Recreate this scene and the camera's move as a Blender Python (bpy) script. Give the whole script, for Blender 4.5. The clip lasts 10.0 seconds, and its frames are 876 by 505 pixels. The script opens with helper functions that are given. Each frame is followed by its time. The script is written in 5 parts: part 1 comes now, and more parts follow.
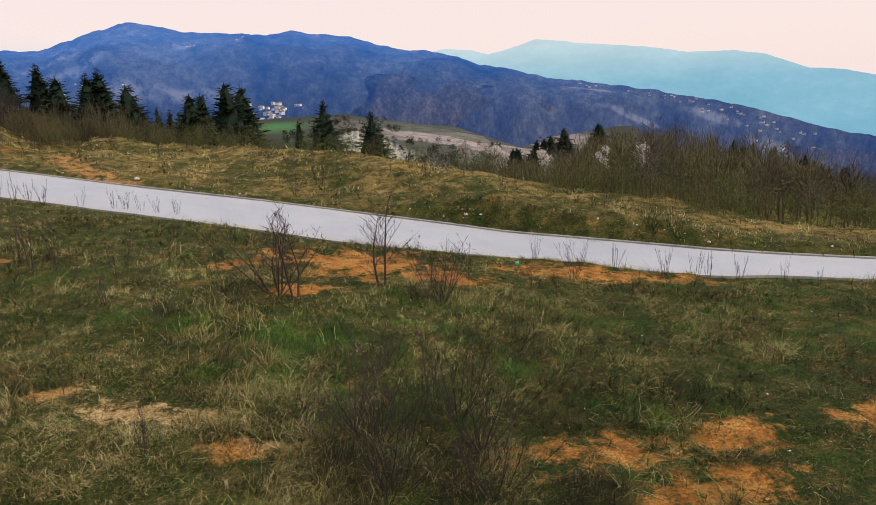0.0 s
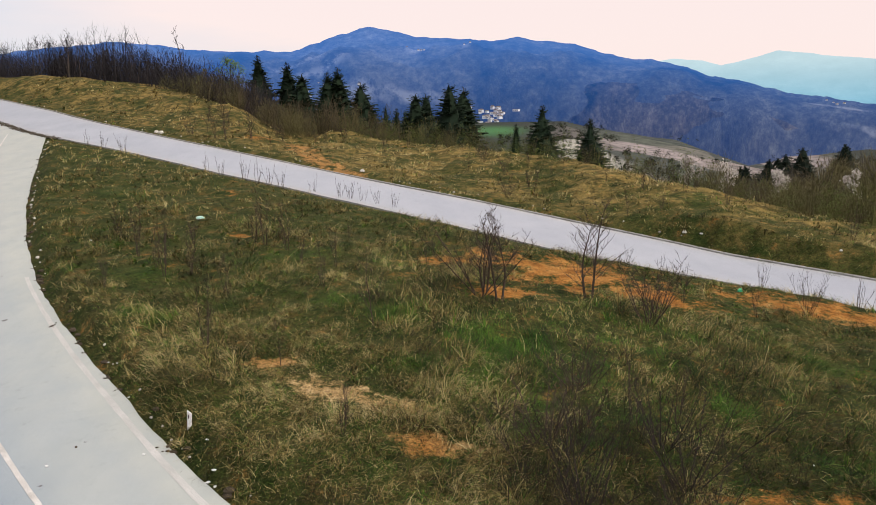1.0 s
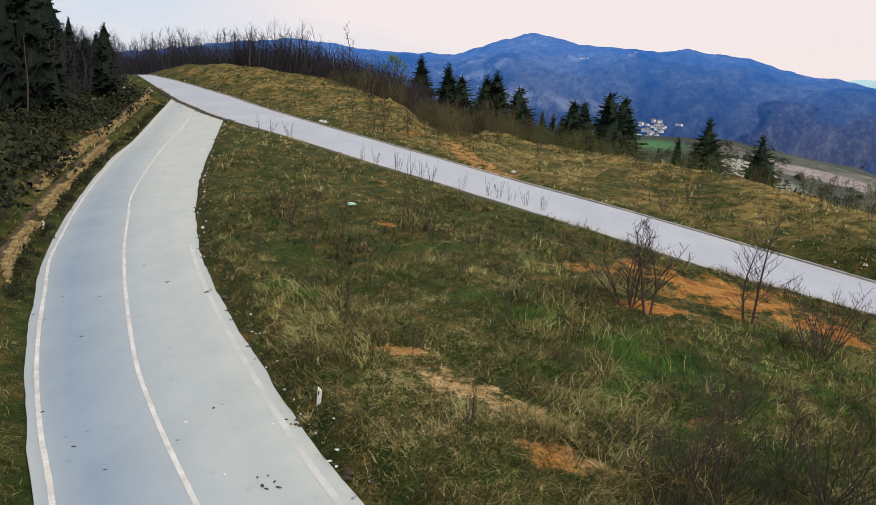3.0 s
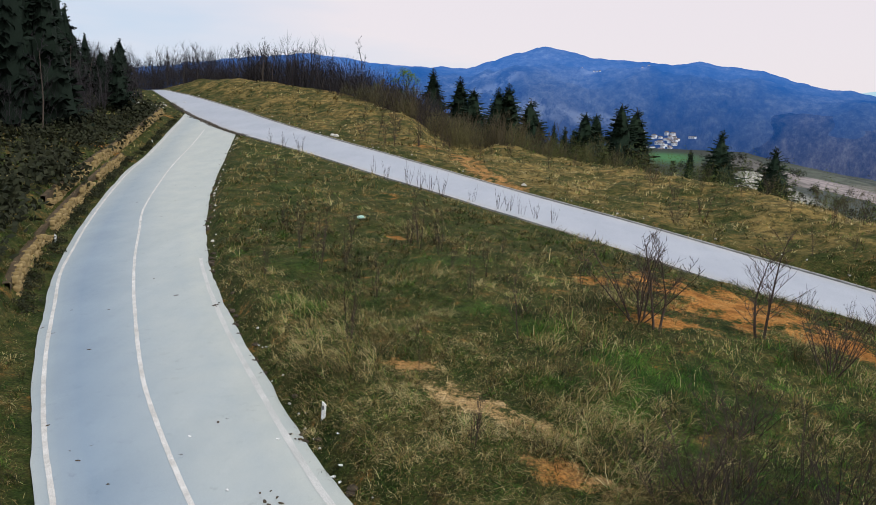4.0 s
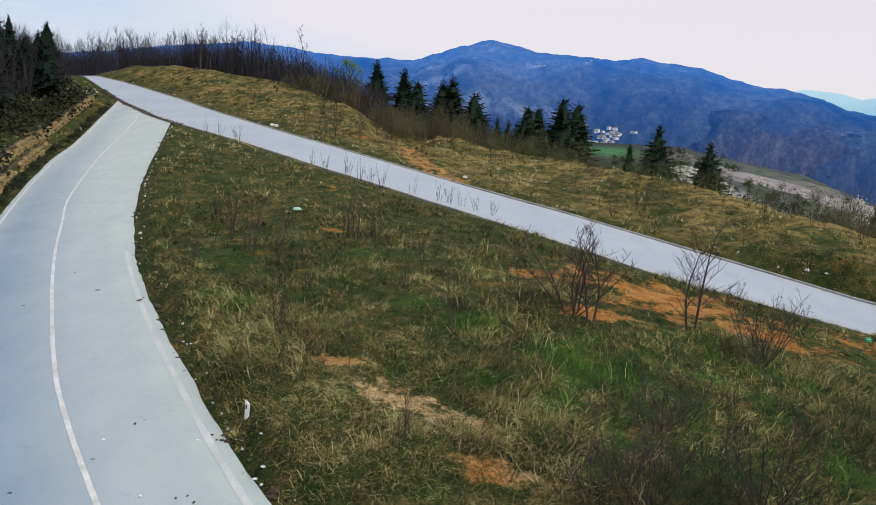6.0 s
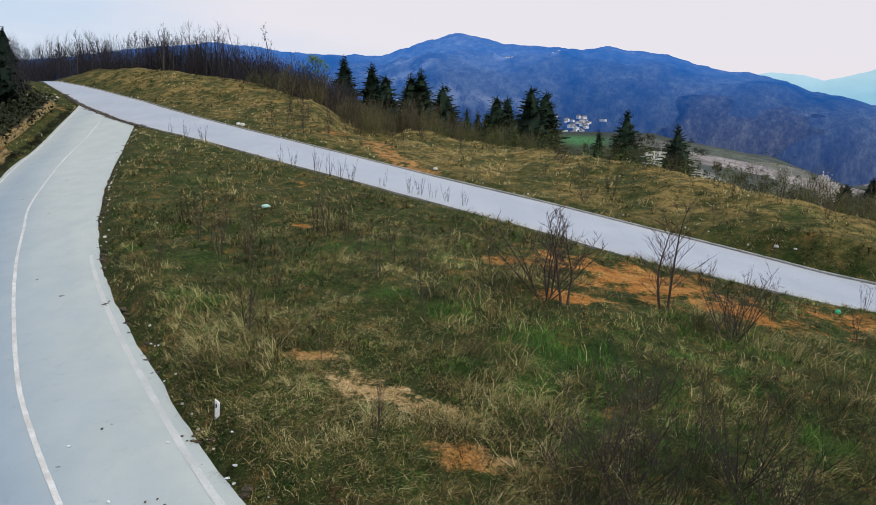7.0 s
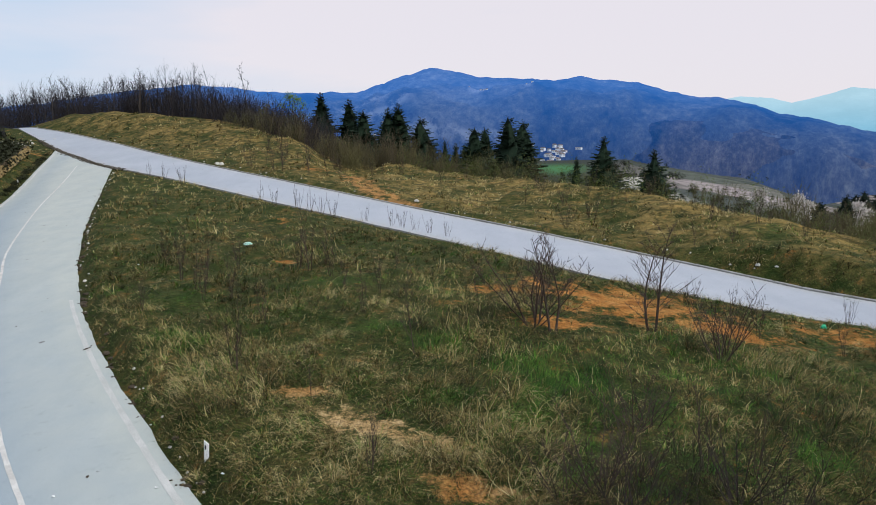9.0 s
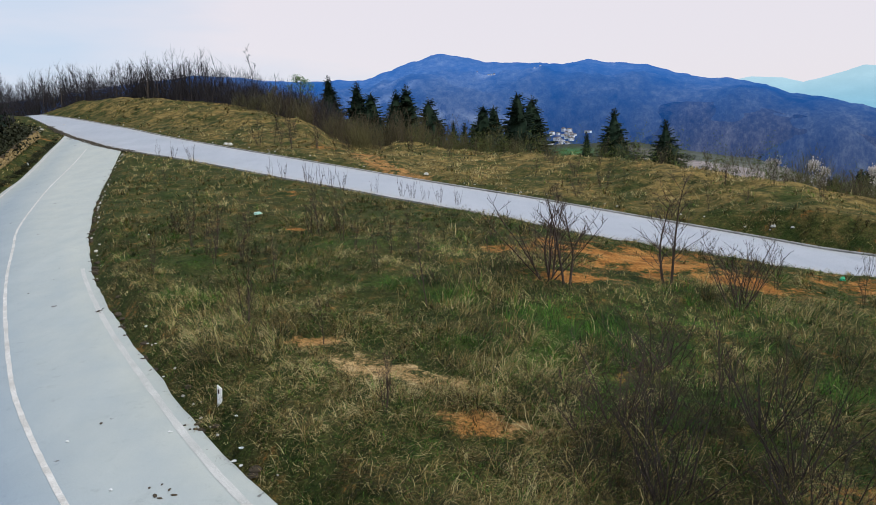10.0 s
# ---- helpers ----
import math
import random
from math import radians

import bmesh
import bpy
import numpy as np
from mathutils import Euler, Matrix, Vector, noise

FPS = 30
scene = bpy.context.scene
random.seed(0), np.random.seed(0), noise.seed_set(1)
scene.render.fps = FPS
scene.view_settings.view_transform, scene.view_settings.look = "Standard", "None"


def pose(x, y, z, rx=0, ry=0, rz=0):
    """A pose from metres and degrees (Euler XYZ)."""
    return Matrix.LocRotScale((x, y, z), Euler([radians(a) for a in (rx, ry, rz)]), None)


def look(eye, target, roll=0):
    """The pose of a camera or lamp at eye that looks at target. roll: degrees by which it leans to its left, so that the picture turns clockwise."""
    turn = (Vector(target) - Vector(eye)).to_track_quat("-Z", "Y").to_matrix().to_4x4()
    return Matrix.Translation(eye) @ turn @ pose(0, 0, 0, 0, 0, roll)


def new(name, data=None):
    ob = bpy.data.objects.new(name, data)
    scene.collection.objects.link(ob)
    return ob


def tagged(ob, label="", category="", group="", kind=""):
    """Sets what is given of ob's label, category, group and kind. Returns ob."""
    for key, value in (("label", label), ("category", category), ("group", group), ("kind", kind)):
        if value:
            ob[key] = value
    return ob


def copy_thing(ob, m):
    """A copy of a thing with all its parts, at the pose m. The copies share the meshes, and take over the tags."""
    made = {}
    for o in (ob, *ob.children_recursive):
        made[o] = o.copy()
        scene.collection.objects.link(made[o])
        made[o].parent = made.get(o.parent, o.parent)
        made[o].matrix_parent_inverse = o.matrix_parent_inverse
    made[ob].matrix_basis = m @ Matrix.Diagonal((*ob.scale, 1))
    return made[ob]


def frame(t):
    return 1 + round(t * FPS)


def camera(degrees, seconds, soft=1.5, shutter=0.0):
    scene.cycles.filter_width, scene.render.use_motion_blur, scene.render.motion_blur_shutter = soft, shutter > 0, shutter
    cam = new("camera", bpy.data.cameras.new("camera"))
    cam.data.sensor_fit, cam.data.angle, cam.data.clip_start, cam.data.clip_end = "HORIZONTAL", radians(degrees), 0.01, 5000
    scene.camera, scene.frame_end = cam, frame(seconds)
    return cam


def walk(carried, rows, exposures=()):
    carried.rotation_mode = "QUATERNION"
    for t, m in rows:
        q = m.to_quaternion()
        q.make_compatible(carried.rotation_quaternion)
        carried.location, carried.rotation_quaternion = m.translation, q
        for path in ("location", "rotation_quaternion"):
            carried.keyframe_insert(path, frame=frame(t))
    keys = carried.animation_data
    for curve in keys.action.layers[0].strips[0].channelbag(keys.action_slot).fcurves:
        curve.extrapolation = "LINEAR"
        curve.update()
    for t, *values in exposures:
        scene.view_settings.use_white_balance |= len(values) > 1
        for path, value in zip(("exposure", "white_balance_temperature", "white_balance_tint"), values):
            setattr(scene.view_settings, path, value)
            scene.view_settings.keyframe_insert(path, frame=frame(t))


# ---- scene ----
cam = camera(62.58, 10.0, soft=0.7)


def flight(x, y, z, yaw, pitch, roll):
    """A pose from a place, the heading (anticlockwise from +y), the tilt up and the lean to the left."""
    return pose(x, y, z) @ pose(0, 0, 0, 0, 0, yaw) @ pose(0, 0, 0, 90 + pitch) @ pose(0, 0, 0, 0, 0, roll)


PATH = [
    (0.0, flight(0.191, -1.203, 7.777, -20.51, -13.38, -3.16)),
    (0.5, flight(0.252, -0.995, 7.806, -11.89, -13.27, -1.65)),
    (1.0, flight(0.111, -0.618, 7.644, -4.11, -12.29, -1.01)),
    (1.5, flight(0.102, -0.264, 7.431, 0.69, -12.43, -1.51)),
    (2.0, flight(-0.009, -0.093, 7.302, 3.24, -12.05, -1.11)),
    (2.5, flight(-0.001, -0.003, 7.204, 5.44, -11.17, 0.93)),
    (3.0, flight(0.065, 0.047, 7.267, 7.45, -11.99, 2.15)),
    (3.2, flight(0.141, -0.131, 7.238, 8.43, -11.88, 2.04)),
    (4.3, flight(0.235, 0.330, 7.280, 8.45, -10.85, 1.85)),
    (4.5, flight(0.251, 0.401, 7.292, 7.23, -11.59, 2.41)),
    (5.0, flight(0.374, 0.436, 7.297, 5.97, -11.82, 2.00)),
    (5.5, flight(0.458, 0.577, 7.231, 4.62, -12.49, 2.45)),
    (5.7, flight(0.499, 0.596, 7.221, 4.26, -11.71, 2.96)),
    (6.8, flight(0.718, 0.843, 7.051, 2.79, -11.17, 0.83)),
    (7.0, flight(0.736, 0.855, 6.987, 2.19, -11.78, 0.72)),
    (7.5, flight(0.710, 0.901, 6.905, 2.49, -11.10, 0.75)),
    (8.0, flight(0.741, 0.870, 6.918, 1.60, -12.22, -0.77)),
    (8.5, flight(0.719, 0.795, 6.974, 0.55, -11.55, -0.13)),
    (9.0, flight(0.604, 0.909, 6.897, 0.72, -9.20, -1.19)),
    (9.5, flight(0.551, 0.968, 6.450, 1.34, -10.11, -3.57)),
    (10.0, flight(0.531, 0.995, 5.837, 1.58, -10.20, -2.31)),
]
walk(cam, PATH, [(0.0, -0.04, 6720, 9), (1.0, 0.02, 6680, 8), (2.0, 0.06, 6600, 6), (3.0, -0.04, 6380, 5), (4.5, -0.10, 5880, 3), (10.0, -0.12, 5800, 2)])

# ---- light ----
world = bpy.data.worlds.new("overcast_sky")
scene.world = world
world.use_nodes = True
wn, wl = world.node_tree.nodes, world.node_tree.links
wn.clear()
w_out, w_bg, w_mix = wn.new("ShaderNodeOutputWorld"), wn.new("ShaderNodeBackground"), wn.new("ShaderNodeMix")
w_sky = wn.new("ShaderNodeTexSky")
w_sky.sky_type, w_sky.sun_disc, w_sky.sun_elevation, w_sky.sun_rotation = "NISHITA", False, radians(44), radians(126)
w_dim = wn.new("ShaderNodeVectorMath")
w_dim.operation, w_dim.inputs["Scale"].default_value = "SCALE", 0.10
w_co, w_noise, w_ramp = wn.new("ShaderNodeTexCoord"), wn.new("ShaderNodeTexNoise"), wn.new("ShaderNodeValToRGB")
w_map = wn.new("ShaderNodeMapping")
w_map.inputs["Scale"].default_value = (1, 1, 5)
w_noise.inputs["Scale"].default_value, w_noise.inputs["Detail"].default_value = 1.6, 5
w_ramp.color_ramp.elements[0].position, w_ramp.color_ramp.elements[0].color = 0.22, (0.68, 0.745, 0.88, 1)
w_ramp.color_ramp.elements[1].position, w_ramp.color_ramp.elements[1].color = 0.56, (1.03, 0.865, 0.865, 1)
w_sep, w_side, w_add = wn.new("ShaderNodeSeparateXYZ"), wn.new("ShaderNodeMath"), wn.new("ShaderNodeMath")
w_side.operation, w_side.inputs[1].default_value = "MULTIPLY", 0.42
w_add.operation = "ADD"
w_mix.data_type, w_mix.inputs["Factor"].default_value = "RGBA", 0.90
wl.new(w_co.outputs["Generated"], w_map.inputs["Vector"])
wl.new(w_map.outputs["Vector"], w_noise.inputs["Vector"])
wl.new(w_co.outputs["Generated"], w_sep.inputs["Vector"])
wl.new(w_sep.outputs["X"], w_side.inputs[0])
wl.new(w_side.outputs["Value"], w_add.inputs[0])
wl.new(w_noise.outputs["Fac"], w_add.inputs[1])
wl.new(w_add.outputs["Value"], w_ramp.inputs["Fac"])
wl.new(w_sky.outputs["Color"], w_dim.inputs[0])
wl.new(w_dim.outputs["Vector"], w_mix.inputs["A"])
wl.new(w_ramp.outputs["Color"], w_mix.inputs["B"])
wl.new(w_mix.outputs["Result"], w_bg.inputs["Color"])
wl.new(w_bg.outputs["Background"], w_out.inputs["Surface"])
w_bg.inputs["Strength"].default_value = 1.0

sun = new("sun", bpy.data.lights.new("sun", "SUN"))
sun.data.energy, sun.data.angle, sun.data.color = 2.3, radians(10), (1.0, 0.96, 0.90)
sun.matrix_world = look((75, -25, 80), (0, 30, 0))


# ---- materials ----
def shader(name, rough=0.9, specular=0.2):
    """An empty material: its nodes, links and surface shader."""
    m = bpy.data.materials.new(name)
    m.use_nodes = True
    b = m.node_tree.nodes["Principled BSDF"]
    b.inputs["Roughness"].default_value = rough
    b.inputs["Specular IOR Level"].default_value = specular
    return m, m.node_tree.nodes, m.node_tree.links, b


def noise_node(n, l, scale, detail=6, stretch=None, rough=0.6):
    co = n.new("ShaderNodeNewGeometry")
    t = n.new("ShaderNodeTexNoise")
    t.inputs["Scale"].default_value, t.inputs["Detail"].default_value, t.inputs["Roughness"].default_value = scale, detail, rough
    src = co.outputs["Position"]
    if stretch:
        mp = n.new("ShaderNodeMapping")
        mp.inputs["Scale"].default_value = stretch
        l.new(src, mp.inputs["Vector"])
        src = mp.outputs["Vector"]
    l.new(src, t.inputs["Vector"])
    return t.outputs["Fac"]


def ramp(n, l, fac, *stops):
    r = n.new("ShaderNodeValToRGB")
    while len(r.color_ramp.elements) < len(stops):
        r.color_ramp.elements.new(0.5)
    for e, (p, c) in zip(r.color_ramp.elements, stops):
        e.position, e.color = p, (*c, 1)
    l.new(fac, r.inputs["Fac"])
    return r.outputs["Color"]


def mix(n, l, a, b, fac, blend="MIX"):
    x = n.new("ShaderNodeMix")
    x.data_type, x.blend_type = "RGBA", blend
    for v, k in ((a, "A"), (b, "B"), (fac, "Factor")):
        if isinstance(v, (int, float)):
            x.inputs[k].default_value = v
        elif isinstance(v, tuple):
            x.inputs[k].default_value = (*v, 1)
        else:
            l.new(v, x.inputs[k])
    return x.outputs["Result"]


def mathn(n, l, op, a, b=0.0, clamp=False):
    x = n.new("ShaderNodeMath")
    x.operation, x.use_clamp = op, clamp
    for i, v in enumerate((a, b)):
        if isinstance(v, (int, float)):
            x.inputs[i].default_value = v
        else:
            l.new(v, x.inputs[i])
    return x.outputs["Value"]


def bump(n, l, b, height, strength=0.5, distance=0.05):
    k = n.new("ShaderNodeBump")
    k.inputs["Strength"].default_value, k.inputs["Distance"].default_value = strength, distance
    l.new(height, k.inputs["Height"])
    l.new(k.outputs["Normal"], b.inputs["Normal"])


def attribute(n, name):
    a = n.new("ShaderNodeAttribute")
    a.attribute_name = name
    return a.outputs["Fac"]


def speckled(name, dark, light, scale=3.0, rough=0.9, bump_d=0.01, fine=40.0):
    """A plain surface varied at two scales."""
    m, n, l, b = shader(name, rough)
    c = mix(n, l, dark, light, ramp(n, l, noise_node(n, l, scale), (0.35, (0, 0, 0)), (0.68, (1, 1, 1))))
    f = noise_node(n, l, fine, 4)
    c = mix(n, l, c, ramp(n, l, f, (0.3, (0.55, 0.55, 0.55)), (0.7, (1.3, 1.3, 1.3))), 0.6, "MULTIPLY")
    l.new(c, b.inputs["Base Color"])
    bump(n, l, b, f, 0.5, bump_d)
    return m


def tinted(name, dark, light, rough=0.85):
    """Leaves, bark and stones: every island or object has a shade of its own."""
    m, n, l, b = shader(name, rough, 0.15)
    g, o = n.new("ShaderNodeNewGeometry"), n.new("ShaderNodeObjectInfo")
    f = mathn(n, l, "ADD", mathn(n, l, "MULTIPLY", g.outputs["Random Per Island"], 0.6), mathn(n, l, "MULTIPLY", o.outputs["Random"], 0.4))
    c = mix(n, l, dark, light, f)
    c = mix(n, l, c, ramp(n, l, noise_node(n, l, 7.0), (0.3, (0.6, 0.6, 0.6)), (0.7, (1.25, 1.25, 1.25))), 0.7, "MULTIPLY")
    l.new(c, b.inputs["Base Color"])
    return m


# the hillside: turf, bare ochre soil, valley fields and far woods
m_ground, n, l, b = shader("turf_and_soil", 0.95, 0.1)
turf = ramp(n, l, noise_node(n, l, 1.1, 9, None, 0.7), (0.30, (0.014, 0.031, 0.006)), (0.46, (0.042, 0.058, 0.014)), (0.60, (0.092, 0.084, 0.028)), (0.78, (0.027, 0.062, 0.011)))
turf = mix(n, l, turf, ramp(n, l, noise_node(n, l, 13.0, 10, None, 0.8), (0.34, (0.12, 0.13, 0.13)), (0.5, (0.7, 0.7, 0.66)), (0.66, (2.1, 1.95, 1.7))), 0.9, "MULTIPLY")
lush = ramp(n, l, noise_node(n, l, 5.0, 6), (0.3, (0.016, 0.040, 0.006)), (0.7, (0.050, 0.110, 0.016)))
turf = mix(n, l, turf, lush, mathn(n, l, "MULTIPLY", attribute(n, "lush"), ramp(n, l, noise_node(n, l, 2.2, 8, None, 0.75), (0.4, (0, 0, 0)), (0.6, (0.75, 0.75, 0.75)))))
dry = ramp(n, l, noise_node(n, l, 1.1, 12, None, 0.85), (0.34, (0.022, 0.024, 0.006)), (0.44, (0.070, 0.055, 0.018)), (0.52, (0.22, 0.158, 0.050)), (0.60, (0.35, 0.255, 0.092)), (0.70, (0.040, 0.050, 0.013)))
turf = mix(n, l, turf, dry, mathn(n, l, "MULTIPLY", attribute(n, "dry"), ramp(n, l, noise_node(n, l, 0.30, 8, None, 0.7), (0.43, (0.05, 0.05, 0.05)), (0.58, (1, 1, 1)))))
soil = ramp(n, l, noise_node(n, l, 1.6, 9), (0.28, (0.15, 0.062, 0.014)), (0.5, (0.35, 0.155, 0.036)), (0.70, (0.50, 0.265, 0.080)))
tan = ramp(n, l, noise_node(n, l, 2.2, 10, None, 0.75), (0.32, (0.17, 0.105, 0.040)), (0.5, (0.37, 0.245, 0.105)), (0.68, (0.56, 0.41, 0.215)))
soil = mix(n, l, soil, tan, attribute(n, "tan"))
soil = mix(n, l, soil, ramp(n, l, noise_node(n, l, 14.0, 8), (0.34, (0.35, 0.36, 0.38)), (0.5, (0.95, 0.95, 0.95)), (0.68, (1.45, 1.42, 1.35))), 0.8, "MULTIPLY")
edge = mathn(n, l, "ADD", attribute(n, "soil"), mathn(n, l, "MULTIPLY", mathn(n, l, "SUBTRACT", noise_node(n, l, 1.1, 14, None, 0.86), 0.5), 5.4))
near = mix(n, l, turf, soil, ramp(n, l, edge, (0.36, (0, 0, 0)), (0.70, (1, 1, 1))))
cells, place = n.new("ShaderNodeTexVoronoi"), n.new("ShaderNodeNewGeometry")
cells.inputs["Scale"].default_value = 0.014
squash = n.new("ShaderNodeMapping")
squash.inputs["Scale"].default_value = (1.0, 0.45, 0.0)
l.new(place.outputs["Position"], squash.inputs["Vector"])
l.new(squash.outputs["Vector"], cells.inputs["Vector"])
pick = n.new("ShaderNodeSeparateColor")
l.new(cells.outputs["Color"], pick.inputs["Color"])
fields = ramp(n, l, pick.outputs["Red"], (0.0, (0.060, 0.068, 0.066)), (0.3, (0.095, 0.108, 0.085)), (0.5, (0.155, 0.148, 0.125)), (0.75, (0.25, 0.215, 0.20)), (1.0, (0.34, 0.29, 0.28)))
fields = mix(n, l, fields, ramp(n, l, noise_node(n, l, 0.06, 8), (0.35, (0.35, 0.4, 0.4)), (0.6, (1.1, 1.1, 1.1))), 0.8, "MULTIPLY")
meadow = mix(n, l, (0.035, 0.042, 0.034), fields, attribute(n, "field"))
meadow = mix(n, l, meadow, (0.06, 0.17, 0.06), attribute(n, "meadow"))
meadow = mix(n, l, meadow, ramp(n, l, noise_node(n, l, 0.12, 6), (0.4, (0.26, 0.26, 0.225)), (0.6, (0.44, 0.42, 0.36))), attribute(n, "knoll"))
l.new(mix(n, l, near, meadow, attribute(n, "valley")), b.inputs["Base Color"])
bump(n, l, b, noise_node(n, l, 6.0, 8), 0.9, 0.12)

# dusty pale asphalt
def asphalt(name, dark, light, dust):
    m, n, l, b = shader(name, 0.75, 0.25)
    c = mix(n, l, dark, light, ramp(n, l, noise_node(n, l, 0.22, 6), (0.25, (0, 0, 0)), (0.75, (1, 1, 1))))
    c = mix(n, l, c, dust, mathn(n, l, "MULTIPLY", attribute(n, "dust"), ramp(n, l, noise_node(n, l, 0.8, 8), (0.2, (0.75, 0.75, 0.75)), (0.6, (1, 1, 1)))))
    c = mix(n, l, c, ramp(n, l, noise_node(n, l, 2.6, 9, None, 0.75), (0.28, (0.72, 0.72, 0.74)), (0.42, (1, 1, 1))), 0.6, "MULTIPLY")
    c = mix(n, l, c, (0.10, 0.09, 0.08), ramp(n, l, noise_node(n, l, 2.1, 3, None, 0.5), (0.735, (0, 0, 0)), (0.76, (0.75, 0.75, 0.75))))
    c = mix(n, l, c, ramp(n, l, noise_node(n, l, 0.5, 8, (1, 0.25, 1), 0.7), (0.35, (0.90, 0.905, 0.91)), (0.6, (1.04, 1.03, 1.02))), 0.6, "MULTIPLY")
    f = noise_node(n, l, 60.0, 4)
    c = mix(n, l, c, ramp(n, l, f, (0.3, (0.8, 0.8, 0.8)), (0.7, (1.12, 1.12, 1.12))), 0.6, "MULTIPLY")
    l.new(c, b.inputs["Base Color"])
    bump(n, l, b, f, 0.4, 0.008)
    return m


m_road1 = asphalt("pale_worn_asphalt", (0.215, 0.283, 0.360), (0.290, 0.358, 0.425), (0.485, 0.508, 0.470))
m_road2 = asphalt("light_grey_asphalt", (0.37, 0.395, 0.45), (0.44, 0.465, 0.51), (0.45, 0.44, 0.41))
m_paint = speckled("worn_white_paint", (0.52, 0.50, 0.46), (0.74, 0.72, 0.68), 2.0, 0.7, 0.003)
m_faint = speckled("nearly_worn_off_paint", (0.50, 0.50, 0.47), (0.62, 0.61, 0.58), 1.0, 0.7, 0.003)
m_kerb = speckled("kerb_concrete", (0.26, 0.25, 0.23), (0.42, 0.41, 0.39), 1.5, 0.9)
m_stone = tinted("limestone", (0.145, 0.100, 0.040), (0.40, 0.30, 0.135))
m_scrub = tinted("dark_scrub_leaves", (0.011, 0.015, 0.008), (0.038, 0.040, 0.020))
m_broken = speckled("broken_edge_dirt", (0.045, 0.038, 0.028), (0.16, 0.14, 0.11), 3.0)
m_rock = tinted("pale_rubble", (0.30, 0.28, 0.25), (0.66, 0.63, 0.58))
m_bank = speckled("wall_core_earth", (0.05, 0.04, 0.025), (0.12, 0.085, 0.045), 2.0)
m_bark = tinted("grey_brown_bark", (0.040, 0.033, 0.027), (0.105, 0.085, 0.068))
m_twig = tinted("reddish_twigs", (0.036, 0.026, 0.021), (0.098, 0.072, 0.056))
m_grey_twig = tinted("grey_brown_twigs", (0.050, 0.044, 0.036), (0.150, 0.128, 0.100))
m_spring_twig = tinted("yellow_green_twigs", (0.060, 0.066, 0.020), (0.190, 0.185, 0.060))
m_bush = tinted("dark_bramble_twigs", (0.018, 0.014, 0.012), (0.060, 0.046, 0.040))
m_forest_twig = tinted("dark_wood_twigs", (0.016, 0.015, 0.018), (0.048, 0.042, 0.045))
m_thicket = tinted("thicket_twigs", (0.050, 0.041, 0.025), (0.140, 0.112, 0.066))
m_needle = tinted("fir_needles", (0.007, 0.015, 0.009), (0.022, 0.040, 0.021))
# darker copy of the needles: shade of the crowded forest put into colour
m_shade_needle = tinted("shaded_fir_needles", (0.004, 0.008, 0.006), (0.013, 0.023, 0.014))
m_leaf = tinted("young_leaves", (0.07, 0.13, 0.03), (0.16, 0.25, 0.07))
m_bud = tinted("yellow_green_buds", (0.09, 0.115, 0.03), (0.19, 0.21, 0.065))
m_spring = tinted("sparse_spring_leaves", (0.050, 0.075, 0.016), (0.15, 0.18, 0.045))
m_budding = tinted("brown_budding_twigs", (0.050, 0.047, 0.021), (0.165, 0.148, 0.062))
m_clod = tinted("dark_soil_clods", (0.030, 0.024, 0.017), (0.085, 0.066, 0.045))
m_bloom = tinted("white_blossom", (0.45, 0.40, 0.36), (0.75, 0.70, 0.66))
m_white = speckled("white_plastic", (0.66, 0.66, 0.66), (0.82, 0.82, 0.80), 8.0, 0.5, 0.002)
m_green = speckled("green_plastic", (0.03, 0.30, 0.14), (0.10, 0.55, 0.28), 12.0, 0.45, 0.002)
m_mint = speckled("mint_plastic", (0.35, 0.62, 0.52), (0.62, 0.82, 0.74), 12.0, 0.45, 0.002)
m_dark = speckled("black_plastic", (0.02, 0.02, 0.02), (0.05, 0.045, 0.045), 8.0, 0.5)
# white walls tinted bluish: distance haze put into the colour
m_wall_w = speckled("haze_tinted_house_render", (0.64, 0.66, 0.70), (0.80, 0.81, 0.84), 0.3, 0.9)
m_roof = tinted("roof_tiles", (0.12, 0.105, 0.105), (0.26, 0.225, 0.215))
m_pane = speckled("dark_panes", (0.02, 0.025, 0.03), (0.05, 0.055, 0.06), 1.0, 0.2)

# dry and green blades
m_grass, n, l, b = shader("dry_and_green_grass", 0.8, 0.2)
straw = ramp(n, l, attribute(n, "tone"), (0.0, (0.018, 0.019, 0.007)), (0.25, (0.056, 0.044, 0.012)), (0.50, (0.135, 0.102, 0.029)), (0.75, (0.31, 0.235, 0.080)), (1.0, (0.56, 0.47, 0.23)))
fresh = ramp(n, l, attribute(n, "tone"), (0.0, (0.012, 0.036, 0.004)), (0.5, (0.042, 0.108, 0.011)), (1.0, (0.135, 0.255, 0.028)))
l.new(mix(n, l, straw, fresh, attribute(n, "lush")), b.inputs["Base Color"])


